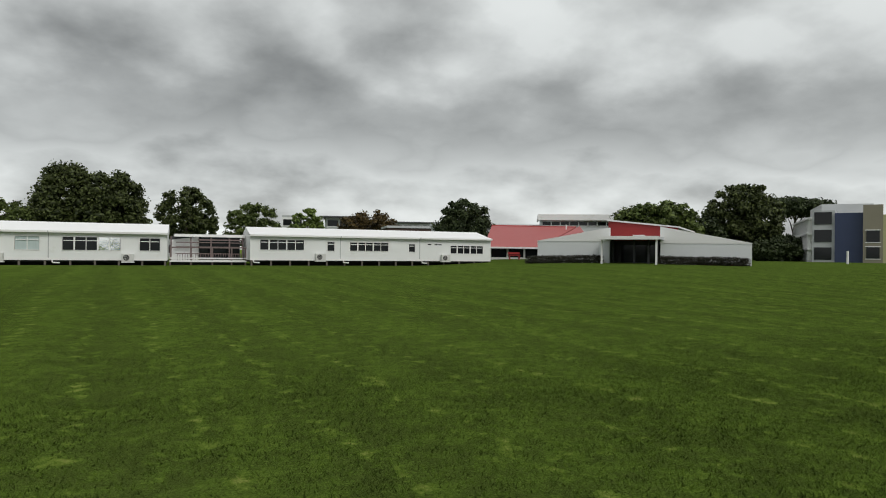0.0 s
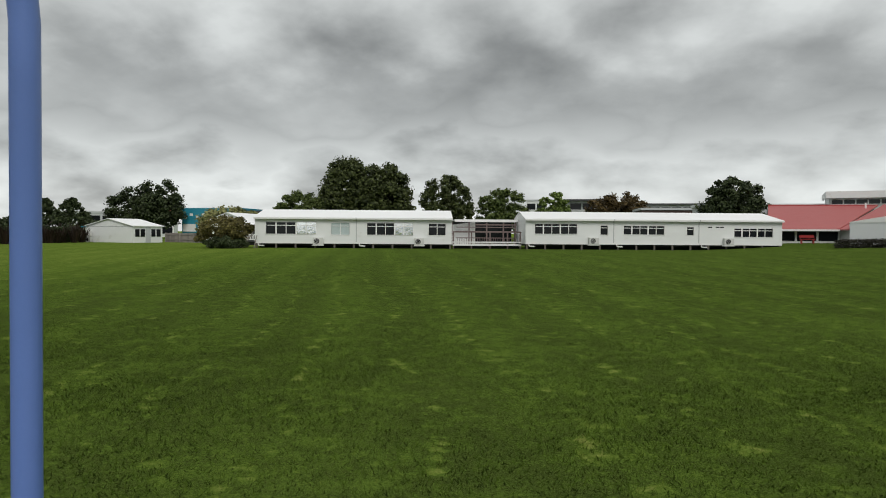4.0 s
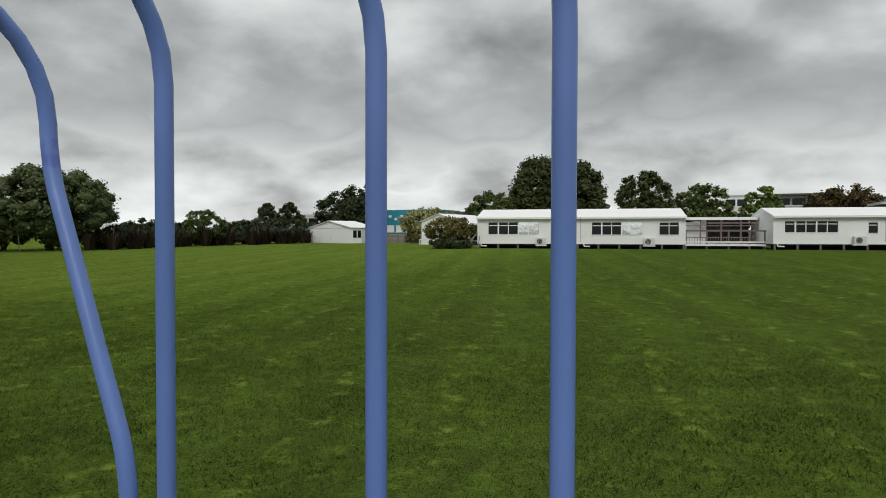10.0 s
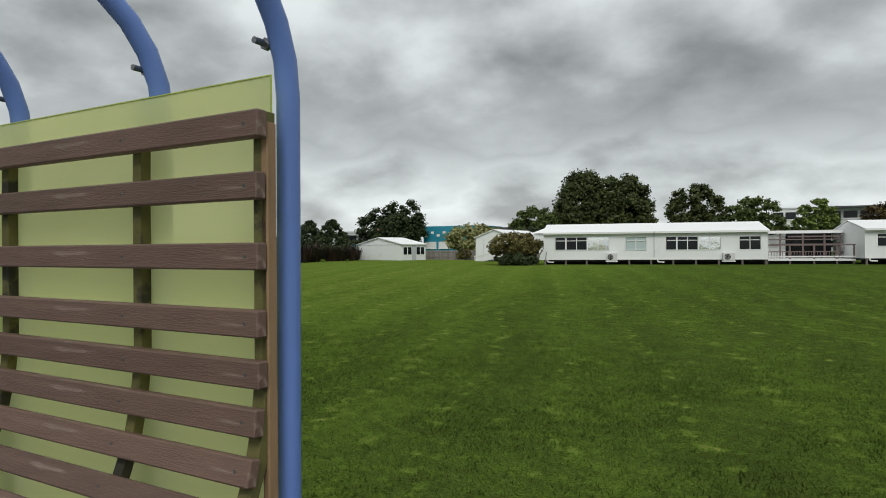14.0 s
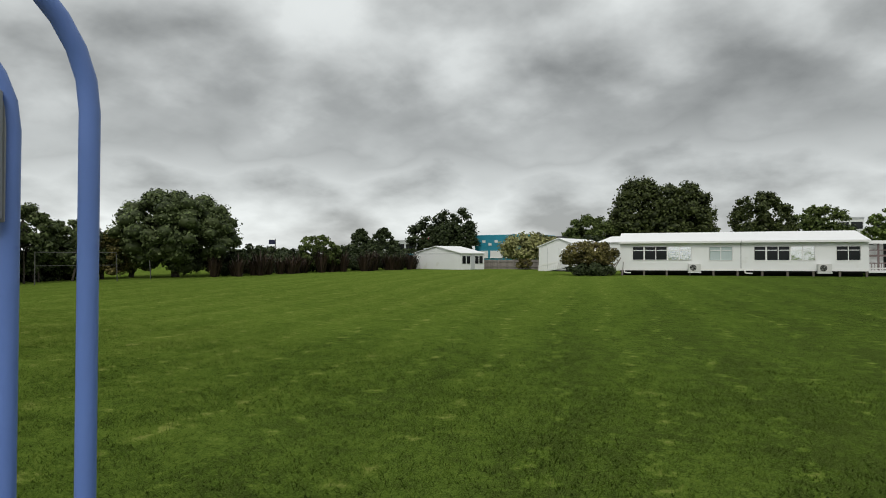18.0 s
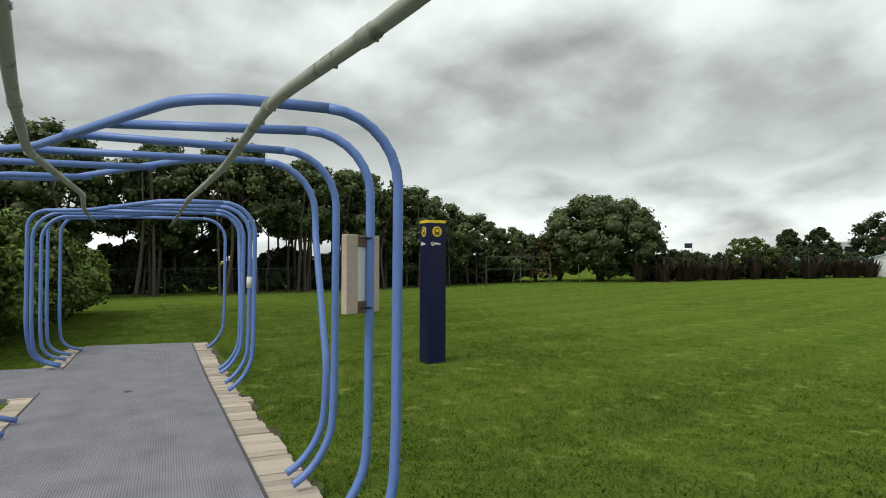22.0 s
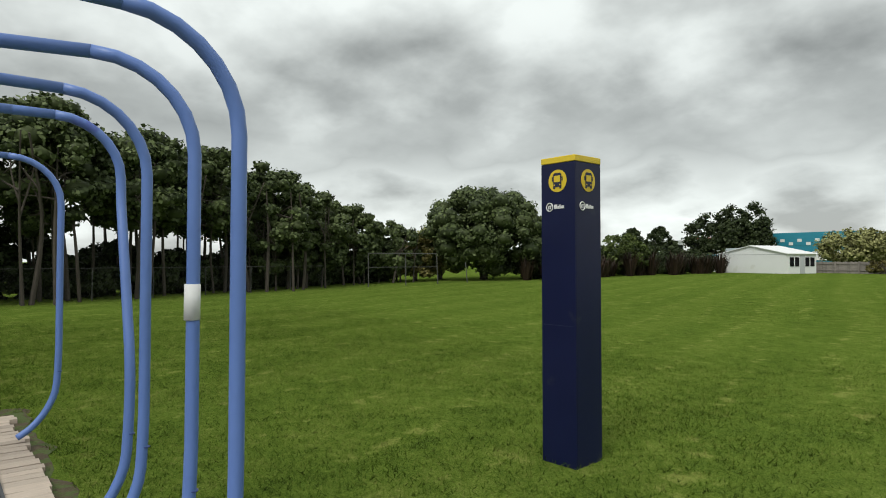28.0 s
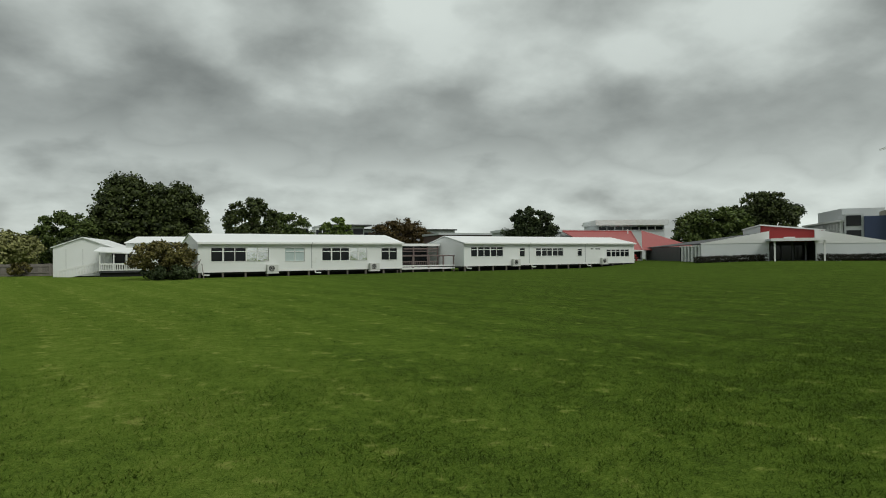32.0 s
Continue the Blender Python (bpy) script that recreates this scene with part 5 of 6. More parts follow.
part("dark_canopy", prism([(10.4, -0.5), (14.5, 1.0), (14.5, 6.0), (10.4, 6.0)], 4.4, 4.9), SLATE, teal)
for k in range(9):
    a = 0.3 + k * 1.1
    part("white_square", boxes((a, a + 0.55, -0.05, -0.021, 3.6 + 0.45 * (k % 2), 4.0 + 0.45 * (k % 2))), GLYPH, teal)
storey_block("grey_office", pose(-97, 102, 0, 0, 0, 34), 12, 10, 2, 0.2, 2.4, "pale grey office block with strip windows", CONCRETE, roof=CONCRETE, over=0.1)
storey_block("white_office", pose(-88, 112, 0, 0, 0, 30), 7, 10, 2, 0.2, 2.7, "white office block with a red parapet", WHITE, roof=REDROOF, over=0.05)
storey_block("long_shed", pose(-62, 96, 0, 0, 0, 0), 40, 6, 1, 0.2, 2.4, "long low pale shed behind the trees", CONCRETE, roof=CONCRETE, over=0.2)

# campus block at the end of the lawn
camp = thing("campus_block", Matrix.Translation((55.5, 62.3, 0.6)) @ Matrix.Rotation(radians(-44), 4, "Z"), "campus block with a slate blue panel, beige tower and glazed wing", "school block")
part("blue_panel", boxes((0, 2.65, 0, 6, 0, 5.85)), BLUEPANEL, camp, "slate blue panel wall")
part("beige_tower", boxes((2.652, 4.45, -0.6, 6, 0, 6.65)), BEIGE, camp, "beige tower")
for z in (0.8, 2.6):
    w = new("window")
    w.parent = camp
    part("pane", boxes((2.95, 4.15, -0.66, -0.601, z, z + 1.25)), GLASS, w)
    part("surround", boxes((2.85, 4.25, -0.64, -0.602, z - 0.1, z - 0.001), (2.85, 4.25, -0.64, -0.602, z + 1.251, z + 1.35)), TRIM, w)
part("white_core", boxes((-2.2, -0.002, 0.3, 7, 0, 6.2)), CONCRETE, camp)
for k in range(3):
    part("core_window", boxes((-2.0, -0.3, 0.24, 0.299, 0.6 + 2.0 * k, 2.0 + 2.0 * k)), GLASS, camp)
part("yellow_wall", boxes((4.452, 12, 0.2, 6, 0, 5.6)), material("pale_yellow_wall", (0.50, 0.50, 0.28), 0.6), camp)
for j in range(3):
    for k in range(3):
        part("end_window", boxes((5.2 + 2.2 * j, 6.6 + 2.2 * j, 0.14, 0.199, 0.7 + 1.75 * k, 1.7 + 1.75 * k)), GLASS, camp)
wingm = Matrix.Translation((-2.2, 0.6, 0)) @ Matrix.Rotation(radians(100.5), 4, "Z")
for k in range(3):
    ob = part("slab", box(bmesh.new(), 0, 18, -8, 0.5, 1.7 + 1.75 * k, 1.95 + 1.75 * k), TRIM, camp)
    ob.matrix_local = wingm
    ob = part("glazing", box(bmesh.new(), 0, 18, -7.9, 0.0, 0.1 + 1.75 * k, 1.698 + 1.75 * k), GLASS, camp)
    ob.matrix_local = wingm
    for j in range(14):
        ob = part("mullion", box(bmesh.new(), 0.3 + j * 1.28, 0.42 + j * 1.28, 0.01, 0.45, 0.1 + 1.75 * k, 1.698 + 1.75 * k), TRIM, camp)
        ob.matrix_local = wingm
ob = part("plant_room", box(bmesh.new(), 6, 17, -7, -1.6, 5.46, 7.35), CONCRETE, camp)
ob.matrix_local = wingm


def far_tower():
    t = thing("broadcast_tower", Matrix.Translation((-656, 471, 0)), "slender grey broadcast tower far beyond the trees", "tower")

    def ring(r0, r1, z0, z1, n=12):
        bm = bmesh.new()
        lo = [bm.verts.new((r0 * math.cos(a), r0 * math.sin(a), z0)) for a in np.linspace(0, 2 * math.pi, n, False)]
        hi = [bm.verts.new((r1 * math.cos(a), r1 * math.sin(a), z1)) for a in np.linspace(0, 2 * math.pi, n, False)]
        for i in range(n):
            bm.faces.new((lo[i], lo[(i + 1) % n], hi[(i + 1) % n], hi[i]))
        bm.faces.new(lo[::-1])
        bm.faces.new(hi)
        return bm
    part("shaft", ring(2.2, 1.5, 0, 23), CONCRETE, t)
    part("lower_pod", ring(1.6, 3.0, 20, 21.2), CONCRETE, t)
    part("pod", ring(2.0, 4.0, 23, 25), CONCRETE, t)
    part("upper_pod", ring(3.8, 1.4, 25, 27.4), CONCRETE, t)
    part("mast", ring(1.2, 0.7, 27.4, 34), CONCRETE, t)
    part("spire", ring(0.55, 0.12, 34, 43), CONCRETE, t)
    h = thing("far_hill", Matrix.Translation((-668, 486, 0)), "low hazy hill with buildings far away", "hill", kind="structure")
    bm = bmesh.new()
    rings = [[bm.verts.new(((46 * (1 - k / 6)) * math.cos(a), 30 * (1 - k / 6) * math.sin(a), 2 + 9.5 * math.sin(math.pi / 2 * k / 6) + 0.6 * math.sin(5 * a + k))) for a in np.linspace(0, 2 * math.pi, 24, False)] for k in range(6)]
    for lo, hi in zip(rings, rings[1:]):
        for i in range(24):
            bm.faces.new((lo[i], lo[(i + 1) % 24], hi[(i + 1) % 24], hi[i]))
    bm.faces.new(rings[-1])
    part("slope", bm, JOINT, h)


far_tower()
gs = thing("green_roofed_shed", pose(-95.5, 67.5, 0, 0, 0, 51), "long shed with a pale green metal roof", "shed")
part("wall", boxes((0, 9, 0, 5, -0.1, 1.9)), SLATE, gs)
part("roof", extrude_profile([(-0.3, 1.91), (9.3, 1.91), (9.0, 3.0), (0.0, 3.0)], -0.3, 5.3), material("pale_green_roof", (0.30, 0.36, 0.30), 0.5), gs)


def crane():
    t = thing("tower_crane", Matrix.Translation((130, 76, 0)), "pale grey tower crane with a raised lattice jib", "crane")
    top = Vector((0, 0, 33))
    tip = Vector((104.0 - 130, 96.2 - 76, 22.9))
    for dx in (-0.7, 0.7):
        for dy in (-0.7, 0.7):
            part("mast_leg", tube([Vector((dx, dy, 0)), Vector((dx, dy, 33))], 0.12, 4), GLYPH, t)
    n = 26
    for k in range(22):
        part("mast_brace", tube([Vector((-0.7, -0.7, k * 1.5)), Vector((0.7, -0.7, k * 1.5 + 1.5))], 0.06, 4), GLYPH, t)
    up3 = Vector((0, 0, 1.0))
    part("jib_chord", tube([top, tip], 0.10, 4), GLYPH, t)
    part("jib_chord", tube([top + up3, tip + up3 * 0.25], 0.10, 4), GLYPH, t)
    for k in range(n):
        a, b = top.lerp(tip, k / n), top.lerp(tip, (k + 1) / n)
        part("jib_brace", tube([a, b + up3 * (1 - 0.75 * (k + 1) / n)], 0.05, 4), GLYPH, t)
        part("jib_brace", tube([b, b + up3 * (1 - 0.75 * (k + 1) / n)], 0.05, 4), GLYPH, t)


crane()


# ---------------------------------------------------------------- trees and planting
def leaf_cloud(rng, centres, radii, per, size, squash=0.75, loose=0.0):
    """Small bent leaves on clumps: arrays of corners and faces."""
    out = []
    for c, r in zip(centres, radii):
        n = int(per * rng.uniform(0.7, 1.3))
        d = rng.normal(size=(n, 3))
        d /= np.linalg.norm(d, axis=1)[:, None]
        p = c + d * r * (0.80 - 0.25 * loose + (0.30 + 0.40 * loose) * rng.random(n) ** (1.6 - 0.7 * loose))[:, None] * np.array([1, 1, squash])
        a = rng.normal(size=(n, 3)) * (0.50 + 0.35 * loose) + d * np.array([1.1, 1.1, 1.5]) * (1 - 0.45 * loose) + np.array([0, 0, 0.55 * loose])
        a /= np.linalg.norm(a, axis=1)[:, None]
        t = np.cross(a, rng.normal(size=(n, 3)))
        t /= np.linalg.norm(t, axis=1)[:, None]
        b = np.cross(a, t)
        s = size * rng.uniform(0.5, 1.3, n)[:, None]
        out.append(np.stack([p - t * s * 0.5, p + b * s * 0.42 + a * s * 0.08, p + t * s * 0.5, p - b * s * 0.42 + a * s * 0.08], 1))
    v = np.concatenate(out).reshape(-1, 3)
    return v, np.arange(len(v)).reshape(-1, 4)


_ico = bmesh.new()
bmesh.ops.create_icosphere(_ico, subdivisions=1, radius=1.15)
ICO_V = np.array([v.co[:] for v in _ico.verts])
ICO_F = np.array([[v.index for v in f.verts] for f in _ico.faces])
_ico.free()


def shaded_mass(rng, centres, radii, squash=0.75, loose=0.0):
    """The dense inside of each clump, its shade painted in: a lumpy darker body under its leaves."""
    vs, fs = [], []
    for k, (c, r) in enumerate(zip(centres, radii)):
        j = rng.uniform(0.55 - 0.2 * loose, 0.92 - 0.25 * loose, len(ICO_V))[:, None]
        vs.append(c + ICO_V * j * r * np.array([1, 1, squash]))
        fs.append(ICO_F + k * len(ICO_V))
    return np.concatenate(vs), np.concatenate(fs)


def tree(x, y, top, width, label, leaf, trunk=0.3, base=0.28, clumps=70, per=60, size=0.30, seed=1, lobes=1, shape="round", trunks=1, depth=None, gap=0.0, category="tree", puff=0.66, lobe_at=(-0.20, 0.25), lobe_top=0.98):
    """A tapered trunk with limbs, and a crown of clumps of leaves set unevenly in one or more lobes."""
    rng = np.random.default_rng(seed)
    z0 = float(gz(x, y))
    t = thing("tree", Matrix.Translation((x, y, z0)), label, category)
    H = top - z0
    depth = depth or width
    cen, rad = [], []
    if shape == "round":
        H, width, depth = H * 1.04, width * 1.06, depth * 1.06
    clumps = int(clumps * (2.0 if puff < 0.7 else 1.2))
    lobe = [(0.0, 1.0, 1.0)] if lobes == 1 else [(rng.uniform(-0.30, 0.30) if lobes > 2 else lobe_at[k], (lobe_top if lobes == 2 else rng.uniform(0.72, 1.0)) if k else 1.0, 0.68) for k in range(lobes)]
    zb = H * base
    for k in range(clumps):
        lx, lh, lw = lobe[k % len(lobe)]
        u = rng.normal(size=3)
        u /= np.linalg.norm(u)
        q = rng.uniform(0.80, 1.0) if rng.random() > 0.3 else rng.uniform(0.2, 0.8)
        r = width * rng.uniform(0.065, 0.125) * (0.8 if shape == "umbrella" else puff)
        if shape == "umbrella":
            pz = zb + (H - zb) * (0.45 + 0.5 * abs(u[2]) * q)
            px = u[0] * q * width * 0.5
        elif shape == "cone":
            h = rng.random() ** 0.8
            pz = zb + (H - zb) * h
            q *= 1.05 - h
            px = u[0] * q * width * 0.5 / max(0.3, np.hypot(u[0], u[1]))
            r *= 1.15 - 0.7 * h
        else:
            mid = zb + (H * lh - zb) * 0.40
            pz = mid + u[2] * q * ((H * lh - r * 0.7 - mid) if u[2] > 0 else (mid - zb))
            px = u[0] * q * (width * 0.5 * lw - r * 0.6)
        pz = min(pz, H - r * 0.6)
        cen.append((lx * width + px, u[1] * q * depth * 0.5 * (lw if shape == "round" else 1), max(pz, r * 0.5)))
        rad.append(r)
    cen, rad = np.array(cen), np.array(rad)
    if gap:
        keep = rng.random(len(cen)) > gap * (1 - (cen[:, 2] - zb) / (H - zb))
        cen, rad = cen[keep], rad[keep]
    loose = 1.0 if puff < 0.7 else 0.25
    v, f = leaf_cloud(rng, cen, rad, int(per * (1.1 if loose > 0.5 else 1.0)), size, 0.75, loose)
    crown = new("crown", raw_mesh("crown", v, f, leaf, 4))
    crown.parent = t
    # added bodies in the darkened leaf colour stand for shade between the leaves
    v, f = shaded_mass(rng, cen, rad, 0.75, loose)
    inner = new("shaded_foliage", raw_mesh("shaded_foliage", v, f, CORE[leaf.name], 3))
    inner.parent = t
    bm = bmesh.new()
    for k in range(trunks):
        ox = 0 if trunks == 1 else (k / (trunks - 1) - 0.5) * width * 0.8 + rng.normal(0, 0.2)
        oy = 0 if trunks == 1 else rng.normal(0, depth * 0.18)
        bx = ox * 1.2 + rng.normal(0, 0.15 if trunks == 1 else 0.7)
        mid = Vector((ox + rng.normal(0, 0.2), oy + rng.normal(0, 0.2), H * 0.35))
        end = Vector((bx, oy + rng.normal(0, 0.3), H * 0.72))
        tube(fillet([(ox, oy, -0.1), tuple(mid), tuple(end)], [H * 0.15], 3), trunk * (1 if trunks == 1 else rng.uniform(0.4, 0.8)), 7, bm, 0.35)
        near = np.argsort(np.linalg.norm(cen - np.array(mid), axis=1))
        for j in rng.choice(near[: max(6, len(near) // (2 if trunks == 1 else 4))], 6):
            c = cen[j]
            s = mid.lerp(end, rng.random() * 0.8)
            e = Vector(c)
            kx = s.lerp(e, 0.5) + Vector(rng.normal(0, 0.12, 3)) * width * 0.1
            tube(fillet([tuple(s), tuple(kx), tuple(e)], [0.5], 2), trunk * 0.30, 5, bm, 0.3)
    part("trunk", bm, BARK, t)
    return t


tree(-36.6, 101, 14.0, 15.0, "large dark green leafy tree behind the classrooms", LEAF_OAK, 0.5, 0.06, 330, 70, 0.40, 11, lobes=2, lobe_at=(-0.17, 0.21), lobe_top=0.94)
tree(-46.0, 98, 8.3, 9.5, "bushy mid green tree beside a larger one", LEAF_MID, 0.3, 0.05, 120, 80, 0.34, 12)
tree(-21.9, 99, 10.7, 9.0, "rounded dark green tree behind the classrooms", LEAF_OAK, 0.35, 0.15, 100, 65, 0.36, 13)
tree(-15.0, 121, 10.2, 10.5, "rounded mid green tree behind the classrooms", LEAF_MID, 0.35, 0.12, 90, 60, 0.40, 14)
tree(-5.4, 124, 9.7, 7.2, "light green tree behind the classrooms", LEAF_LIGHT, 0.3, 0.15, 70, 60, 0.40, 15)
tree(6.4, 119, 9.2, 13.0, "broad rusty brown tree behind the classrooms", LEAF_BROWN, 0.4, 0.10, 110, 60, 0.42, 16)
tree(17.6, 85, 9.0, 8.2, "dense dark green tree behind the classroom", LEAF_DARK, 0.35, 0.12, 110, 70, 0.34, 17)
tree(56.5, 80.4, 11.6, 10.5, "tall dense dark green tree behind the hall", LEAF_OAK, 0.45, 0.05, 150, 70, 0.40, 18)
tree(38.6, 71.1, 8.3, 10.5, "spreading mid green tree behind the hall", LEAF_MID, 0.35, 0.08, 110, 60, 0.40, 19)
tree(46.5, 76, 7.0, 8.5, "dark green tree behind the hall", LEAF_DARK, 0.35, 0.05, 80, 60, 0.40, 20)
tree(63, 78, 4.2, 6.0, "low dark shrub beside the hall", LEAF_DARK, 0.2, 0.0, 50, 50, 0.32, 21, category="shrub")
tree(90, 112, 13.0, 15.0, "flat-topped umbrella pine behind the campus", LEAF_DARK, 0.5, 0.55, 80, 60, 0.5, 22, shape="umbrella")
tree(52.5, 68.5, 3.6, 6.5, "low dark shrub beside the hall", LEAF_DARK, 0.2, 0.0, 70, 60, 0.26, 61, category="shrub")
tree(58, 72, 4.4, 7.0, "low dark shrub beside the hall", LEAF_DARK, 0.2, 0.0, 70, 60, 0.30, 62, category="shrub")
tree(-67.2, 88, 9.8, 12.0, "dark spreading evergreen tree with an open crown", LEAF_DARK, 0.45, 0.16, 150, 70, 0.36, 23, lobes=3, depth=9, gap=0.4)
tree(-48.6, 80, 5.2, 8.5, "pale olive green tree by the paling fence", LEAF_PALE, 0.3, 0.15, 80, 55, 0.32, 24)
tree(-41.5, 84, 4.8, 6.5, "small dark green tree behind the house", LEAF_DARK, 0.3, 0.1, 60, 55, 0.32, 25)
tree(-28.75, 44.6, 2.9, 4.2, "low olive brown shrub at the corner of the classroom", LEAF_OLIVE, 0.10, 0.22, 60, 60, 0.15, 26, category="shrub")
tree(-28.2, 43.4, 1.3, 3.2, "low dark shrub under the classroom corner", LEAF_DARK, 0.06, 0.0, 40, 60, 0.13, 27, category="shrub")
tree(-41.5, 61.5, 1.6, 1.8, "small olive shrub against the paling fence", LEAF_OLIVE, 0.06, 0.05, 25, 45, 0.15, 28, category="shrub")
# planting along the far end of the lawn
tree(-55.8, 29.9, 6.75, 8.4, "large rounded dark green evergreen tree", LEAF_POHU, 0.30, 0.10, 260, 100, 0.21, 31, gap=0.35, puff=0.85)
tree(-58.5, 28.0, 4.2, 4.6, "pale yellow green shrubby tree", LEAF_PALE, 0.2, 0.1, 60, 60, 0.2, 32)
tree(-53.5, 43.0, 3.85, 3.8, "rounded mid green bush", LEAF_MID, 0.15, 0.05, 70, 60, 0.18, 33, category="shrub")
tree(-75, 78.0, 6.2, 9.5, "dark layered cypress tree", LEAF_DARK, 0.3, 0.1, 90, 60, 0.32, 34, lobes=2, shape="cone")
for k, (yy, tp, wd) in enumerate(((-9.5, 7.6, 6.9), (-5.0, 8.0, 6.9), (-0.8, 7.7, 6.4), (3.2, 8.0, 6.6), (7.0, 7.6, 6.4), (10.6, 7.4, 6.0), (13.8, 6.8, 5.2), (17.0, 6.1, 5.0), (20.2, 5.3, 4.6), (23.6, 4.2, 4.2))):
    tree(-51.2 - 0.30 * yy - (k % 3) * 0.5, yy, tp, wd + 0.5, "tall dark evergreen tree with bare leaning stems", LEAF_POHU, 0.13, (0.24 if k < 3 else 0.34) if k < 6 else 0.12, 210 if k < 7 else 150, 85, 0.20, 40 + k, trunks=16 if k < 7 else 8, depth=4.2, gap=0.62 if k < 6 else 0.35, puff=0.76)
tree(-58.0, 25.5, 3.6, 4.0, "brownish shrub behind the fence", LEAF_OLIVE, 0.15, 0.05, 50, 60, 0.2, 60, category="shrub")
for k in range(16):
    yy = -9.0 + k * 2.2
    tree(-52.9 - 0.30 * yy - 1.2 * (k % 2), yy, (2.7 if yy < 4 else 1.8) + 0.4 * (k * 2 % 3), 3.9, "dark undergrowth behind the wire fence", LEAF_DARK, 0.06, 0.0, 75, 80, 0.2, 70 + k, category="undergrowth")
# bushes beside the walk
for k, (bx, by, tp, wd) in enumerate(((-31.4, -4.1, 2.5, 3.2), (-33.8, -4.0, 2.55, 3.4), (-36.3, -3.9, 2.4, 3.4), (-38.6, -3.5, 2.15, 3.0), (-30.0, -6.0, 3.0, 4.0), (-35.2, -6.8, 3.2, 4.5), (-29.2, -4.2, 2.3, 2.4))):
    tree(bx, by, tp + 0.35, wd + 0.3, "dense green bush beside the walk", LEAF_LIGHT if k in (0, 2, 3) else LEAF_MID, 0.05, 0.0, 110, 90, 0.115, 90 + k, category="bush")


def flax(x, y, h, n, seed, mat):
    rng = np.random.default_rng(seed)
    z = float(gz(x, y))
    vs = []
    for k in range(n):
        a = rng.uniform(0, 2 * np.pi)
        d = np.array([np.cos(a), np.sin(a)])
        r0 = rng.random() * 0.35
        b = np.array([x, y]) + d * r0
        hh = h * rng.uniform(0.6, 1.1)
        out = rng.uniform(0.15, 0.85) * hh
        w = np.array([-d[1], d[0]]) * 0.035
        m = b + d * out * 0.45
        e = b + d * out
        dz = hh * (1.0 if out < hh * 0.5 else 0.72)
        vs += [(*(b - w), z), (*(b + w), z), (*(m + w), z + hh * 0.72), (*(m - w), z + hh * 0.72)]
        vs += [(*(m - w), z + hh * 0.72), (*(m + w), z + hh * 0.72), (*(e + w * 0.15), z + dz), (*(e - w * 0.15), z + dz)]
    v = np.array(vs)
    tagged(new("flax_bush", raw_mesh("flax_bush", v, np.arange(len(v)).reshape(-1, 4), mat, 4)), "dark red-brown flax bush with long arching leaves", "flax", "flax bushes along the lawn")


rng0 = np.random.default_rng(5)
for k in range(34):
    yy = 31 + k * 0.82 + rng0.normal(0, 0.3)
    flax(-51.8 - 0.04 * (yy - 30) + rng0.normal(0, 0.5), yy, rng0.uniform(1.3, 2.1), 70, 200 + k, LEAF_FLAX)
for k in range(14):
    tree(-54.2 - (k % 3) * 0.7, 33.0 + k * 1.9, 2.0 + 0.5 * (k % 3) * 0.6, 3.2, "dark low hedge along the lawn", LEAF_DARK, 0.05, 0.0, 34, 55, 0.18, 120 + k, category="hedge")
for k in range(9):
    tree(-70 - (k % 3) * 4, 50.0 + k * 5.0, 3.3, 6.5, "far dark hedge behind the flax", LEAF_DARK, 0.1, 0.0, 34, 50, 0.36, 140 + k, category="hedge")


def clipped_hedge(x0, x1, seed):
    """A low hedge clipped flat, along the foot of the hall."""
    rng = np.random.default_rng(seed)
    n = int((x1 - x0) / 0.16)
    o = Vector((16.1, 47.38, 0))
    u, w = Vector((0.804, -0.595, 0)), Vector((-0.595, -0.804, 0))
    cen = []
    for k in range(n):
        for j in range(3):
            p = o + u * (x0 + (k + rng.random()) * 0.16) + w * (0.35 + 0.32 * j + rng.normal(0, 0.05))
            g = float(gz(p.x, p.y))
            for z in (0.14, 0.42):
                cen.append((p.x, p.y, g + z + rng.normal(0, 0.035)))
    v, f = leaf_cloud(rng, np.array(cen), np.full(len(cen), 0.2), 26, 0.11)
    tagged(new("hedge", raw_mesh("hedge", v, f, LEAF_CLIPPED, 4)), "low clipped dark hedge at the foot of the hall", "hedge", "hedges at the foot of the hall")


clipped_hedge(-0.6, 5.2, 160)
clipped_hedge(9.3, 14.9, 161)


# wire fence and ball stop at the end of the lawn
def wire_fence():
    t = thing("wire_fence", Matrix.Translation((-46.6, -10, 0)) @ Matrix.Rotation(math.atan(0.30), 4, "Z"), "low chain-link fence of thin grey pipe", "fence")
    for k in range(12):
        part("fence_post", tube([(0, k * 2.55, -0.05), (0, k * 2.55, 1.32)], 0.02, 6), GALV, t)
    part("top_pipe", tube([(0, 0, 1.30), (0, 28.1, 1.30)], 0.013, 6), GALV, t)
    bm = bmesh.new()
    for k in range(180):
        a = k * 0.156
        for s in (1, -1):
            y0, y1 = (a, a + 1.26) if s > 0 else (a + 1.26, a)
            tube([(0, min(y0, 28.1), 0.03), (0, min(y1, 28.1), 1.29)], 0.0022, 3, bm)
    tagged(part("wire_mesh", bm, GALV, t), kind="stuff")


wire_fence()
bs = thing("ball_stop", Matrix.Translation((-53.4, 18.9, 0)), "tall thin pipe frame of a ball-stop fence", "fence")
for yy in (0, 2.6, 5.0, 7.4):
    part("pipe", tube([(0, yy, -0.05), (-0.2 * yy / 7.4, yy, 2.02 if yy < 5.2 else 1.5)], 0.03, 6), GALV, bs)
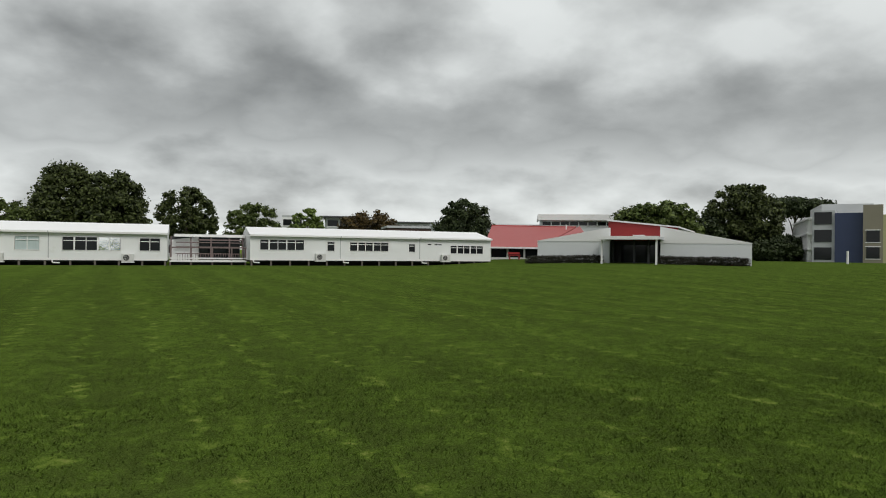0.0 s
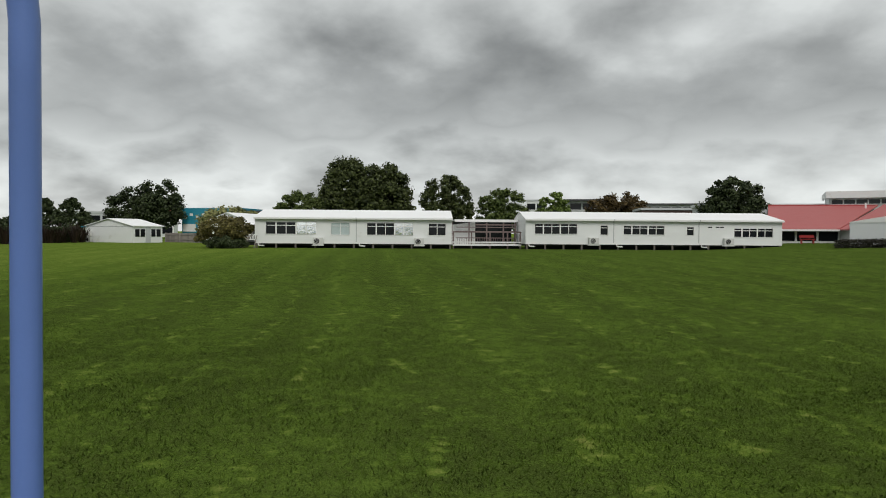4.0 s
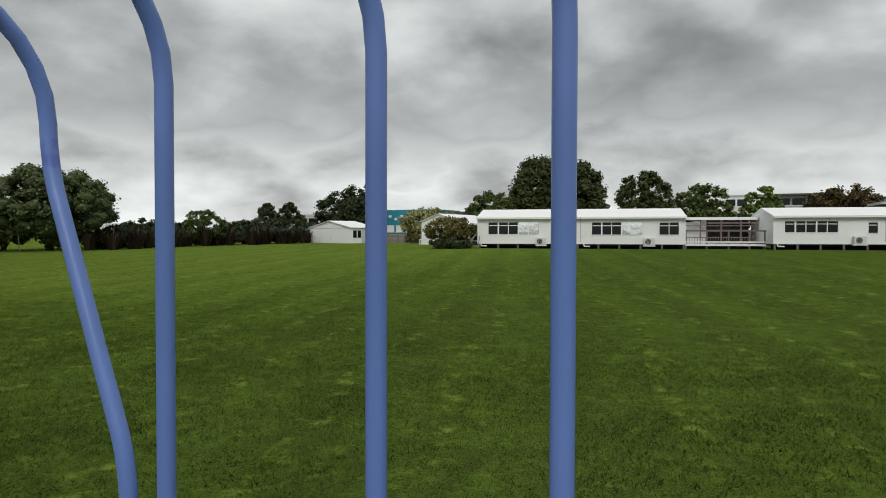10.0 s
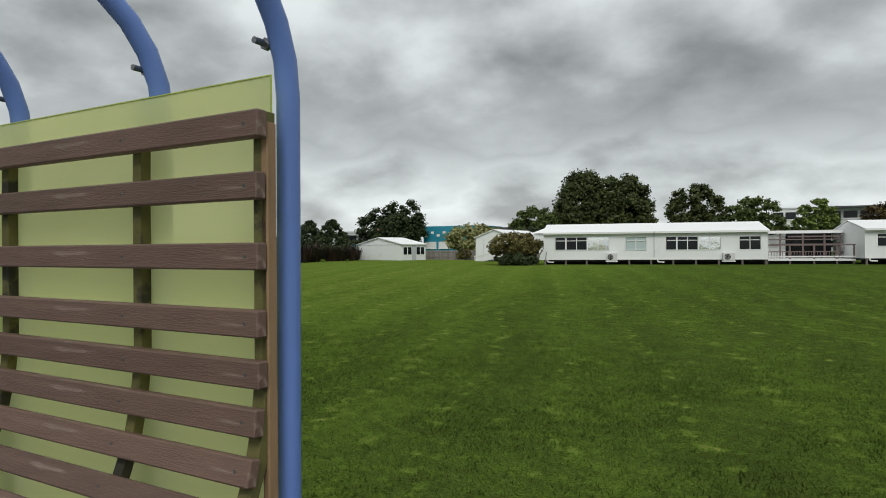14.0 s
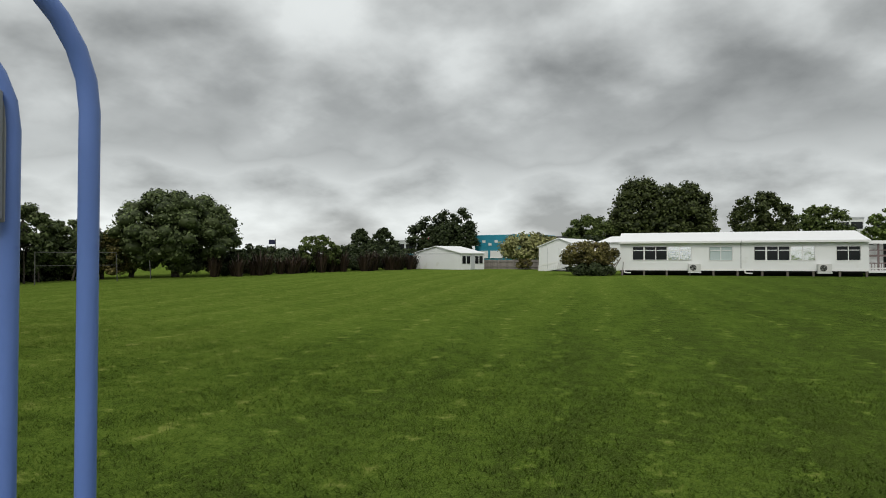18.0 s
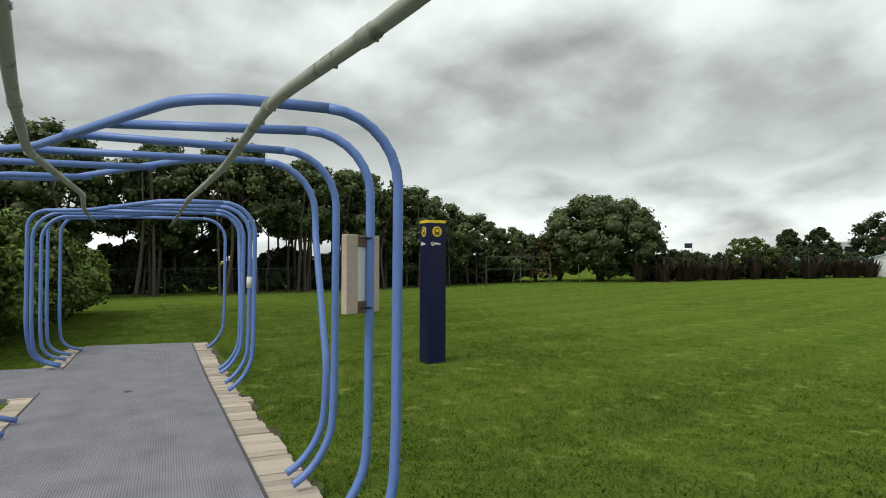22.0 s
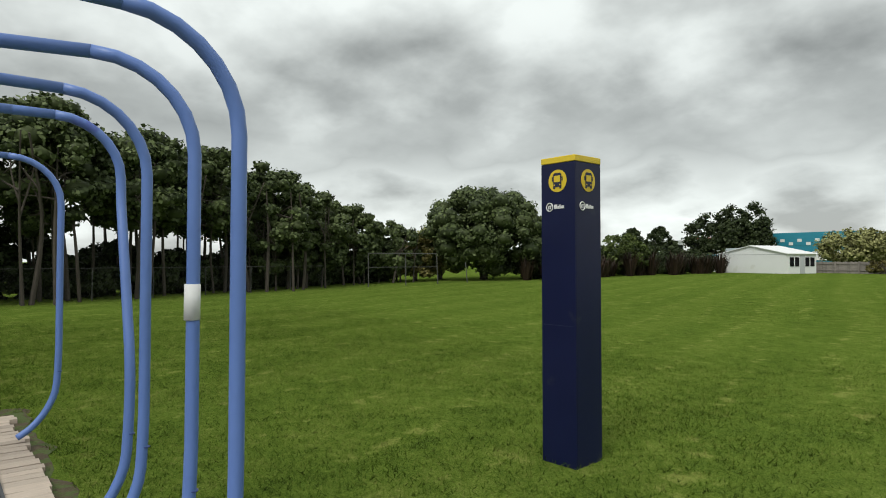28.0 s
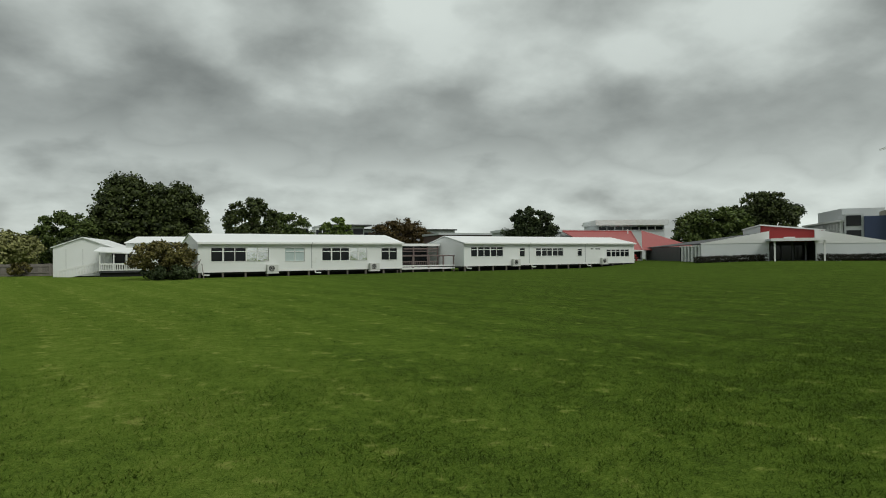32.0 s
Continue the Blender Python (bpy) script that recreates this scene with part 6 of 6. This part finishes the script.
part("pipe", tube([(0, 0, 2.0), (-0.1, 5.0, 2.0)], 0.025, 6), GALV, bs)
part("pipe", tube([(0, 0, 1.2), (-0.1, 5.0, 1.2)], 0.02, 6), GALV, bs)

# flagpole, street lamp and posts seen over the hedges
for px, py, hh in ((-69.6, 53, 3.9), (-60, 52, 3.3)):
    fp = thing("flagpole", Matrix.Translation((px, py, 0)), "thin pale flagpole behind the hedge", "flagpole")
    part("pole", tube([(0, 0, 0), (0, 0, hh)], 0.04, 6), GALV, fp)
    if hh > 3.5:
        part("flag", prism([(-0.75, -0.35), (-0.4, -0.1), (-0.04, 0.0), (-0.04, 0.02), (-0.4, -0.08), (-0.75, -0.33)][::-1], hh - 0.62, hh - 0.1), INK, fp, "dark flag in the breeze")
bol = thing("bollard", Matrix.Translation((46.5, 50.5, 0)), "white post at the edge of the lawn", "post")
part("post", tube([(0, 0, 0.4), (0, 0, 2.1)], 0.09, 8), TRIM, bol)

# ---------------------------------------------------------------- the walk and its planks
walkway = thing("boardwalk", Matrix.Identity(4), "boardwalk with grey ribbed matting between ragged timber edges", "boardwalk", kind="structure")
RE = [(-30.36, 0.330), (-26.5, 0.385), (-20.4, 0.540), (-12.0, 0.60), (4.0, 0.58)]
LE = [(4.0, -1.44), (-30.56, -1.51)]


def edge_y(line, x):
    pts = sorted(line)
    return float(np.interp(x, [p[0] for p in pts], [p[1] for p in pts]))


part("matting", prism([(4.0, -1.44), (4.0, 0.58), (-12.0, 0.60), (-20.4, 0.540), (-26.5, 0.385), (-30.36, 0.330), (-30.56, -1.51)][::-1], -0.02, 0.062), MAT, walkway, "grey ribbed matting")
part("side_matting", prism([(-25.71, -1.449), (-28.0, -1.459), (-28.25, -6.5), (-25.9, -6.5)], -0.02, 0.060), MAT, walkway, "grey ribbed matting of a side path")
for line, sg in ((RE, 1), (LE, -1)):
    bm = bmesh.new()
    xs = np.linspace(-30.35, 4.0, 40)
    for a, b in zip(xs, xs[1:]):
        if sg < 0 and -28.0 < (a + b) / 2 < -25.7:
            continue
        ya, yb = edge_y(line, a), edge_y(line, b)
        vs = [bm.verts.new(p) for p in ((a, ya + sg * 0.002, 0.066), (b, yb + sg * 0.002, 0.066), (b, yb + sg * 0.022, 0.066), (a, ya + sg * 0.022, 0.066))]
        lo = [bm.verts.new((v.co.x, v.co.y, -0.01)) for v in vs]
        bm.faces.new(vs if sg > 0 else vs[::-1])
        for i in range(4):
            bm.faces.new((vs[i], vs[(i + 1) % 4], lo[(i + 1) % 4], lo[i]))
    part("edge_strip", bm, SLATE, walkway, "dark edge strip")
rp = random.Random(8)
for line, sg, x_from, x_to in ((RE, 1, -30.34, -17.0), (LE, -1, -30.49, -19.0)):
    x = x_from
    reach = 0.28
    while x < x_to:
        w = rp.uniform(0.10, 0.145)
        if rp.random() < 0.3:
            reach = rp.uniform(0.22, 0.30) if x < -25.2 else rp.uniform(0.28, 0.36)
        if not (sg < 0 and -28.0 < x + w / 2 < -25.75):
            y0 = edge_y(line, x) + sg * 0.024
            y1 = y0 + sg * (reach + rp.uniform(-0.02, 0.02))
            z = 0.052 + rp.uniform(-0.004, 0.004)
            ob = part("plank", box(bmesh.new(), 0.003, w - 0.003, min(0, y1 - y0), max(0, y1 - y0), -0.045, 0), TIMBER, walkway)
            ob.matrix_local = pose(x, y0, z, rp.uniform(-0.8, 0.8), rp.uniform(-0.8, 0.8), rp.uniform(-0.7, 0.7))
        x += w
    y0 = edge_y(line, -10) + sg * 0.024
    part("plank_run", boxes((x_to, 4.0, min(y0, y0 + sg * 0.30), max(y0, y0 + sg * 0.30), 0.0, 0.05)), TIMBER, walkway)
part("cover_plate", disc(bmesh.new(), 0.045, pose(-25.61, -0.54, 0.064), 0.008, 14), INK, walkway, "small dark round cover")

# bare earth along the plank ends
SOIL = material("bare_brown_soil", (0.075, 0.055, 0.028), 0.95, vary=0.4, scale=9, bump=0.8, bump_scale=40, stain=(0.06, 0.085, 0.016), stain_at=0.47, stain_scale=7)
sb = bmesh.new()
prev = None
for k in range(60):
    x = -30.9 + k * 0.21
    y0, y1 = edge_y(RE, x) + 0.20, edge_y(RE, x) + 0.40 + 0.05 * math.sin(k * 0.9) + 0.04 * math.sin(k * 2.3)
    ring = (sb.verts.new((x, y0, 0.012)), sb.verts.new((x, y1, 0.006)))
    if prev:
        sb.faces.new((prev[0], ring[0], ring[1], prev[1]))
    prev = ring
tagged(mesh_object("soil_strip", sb, SOIL), "strip of bare brown soil along the plank ends", "soil", kind="structure")

grass_blades("grass_near", 560000, -44.0, 14.0, 0.70, 11.5, 0.034, 0.0050, 21)
grass_blades("grass_far", 150000, -54.0, 34.0, 5.0, 30.0, 0.026, 0.010, 22)
grass_blades("grass_end", 158000, -44.0, -20.0, 0.70, -6.0, 0.034, 0.005, 23)
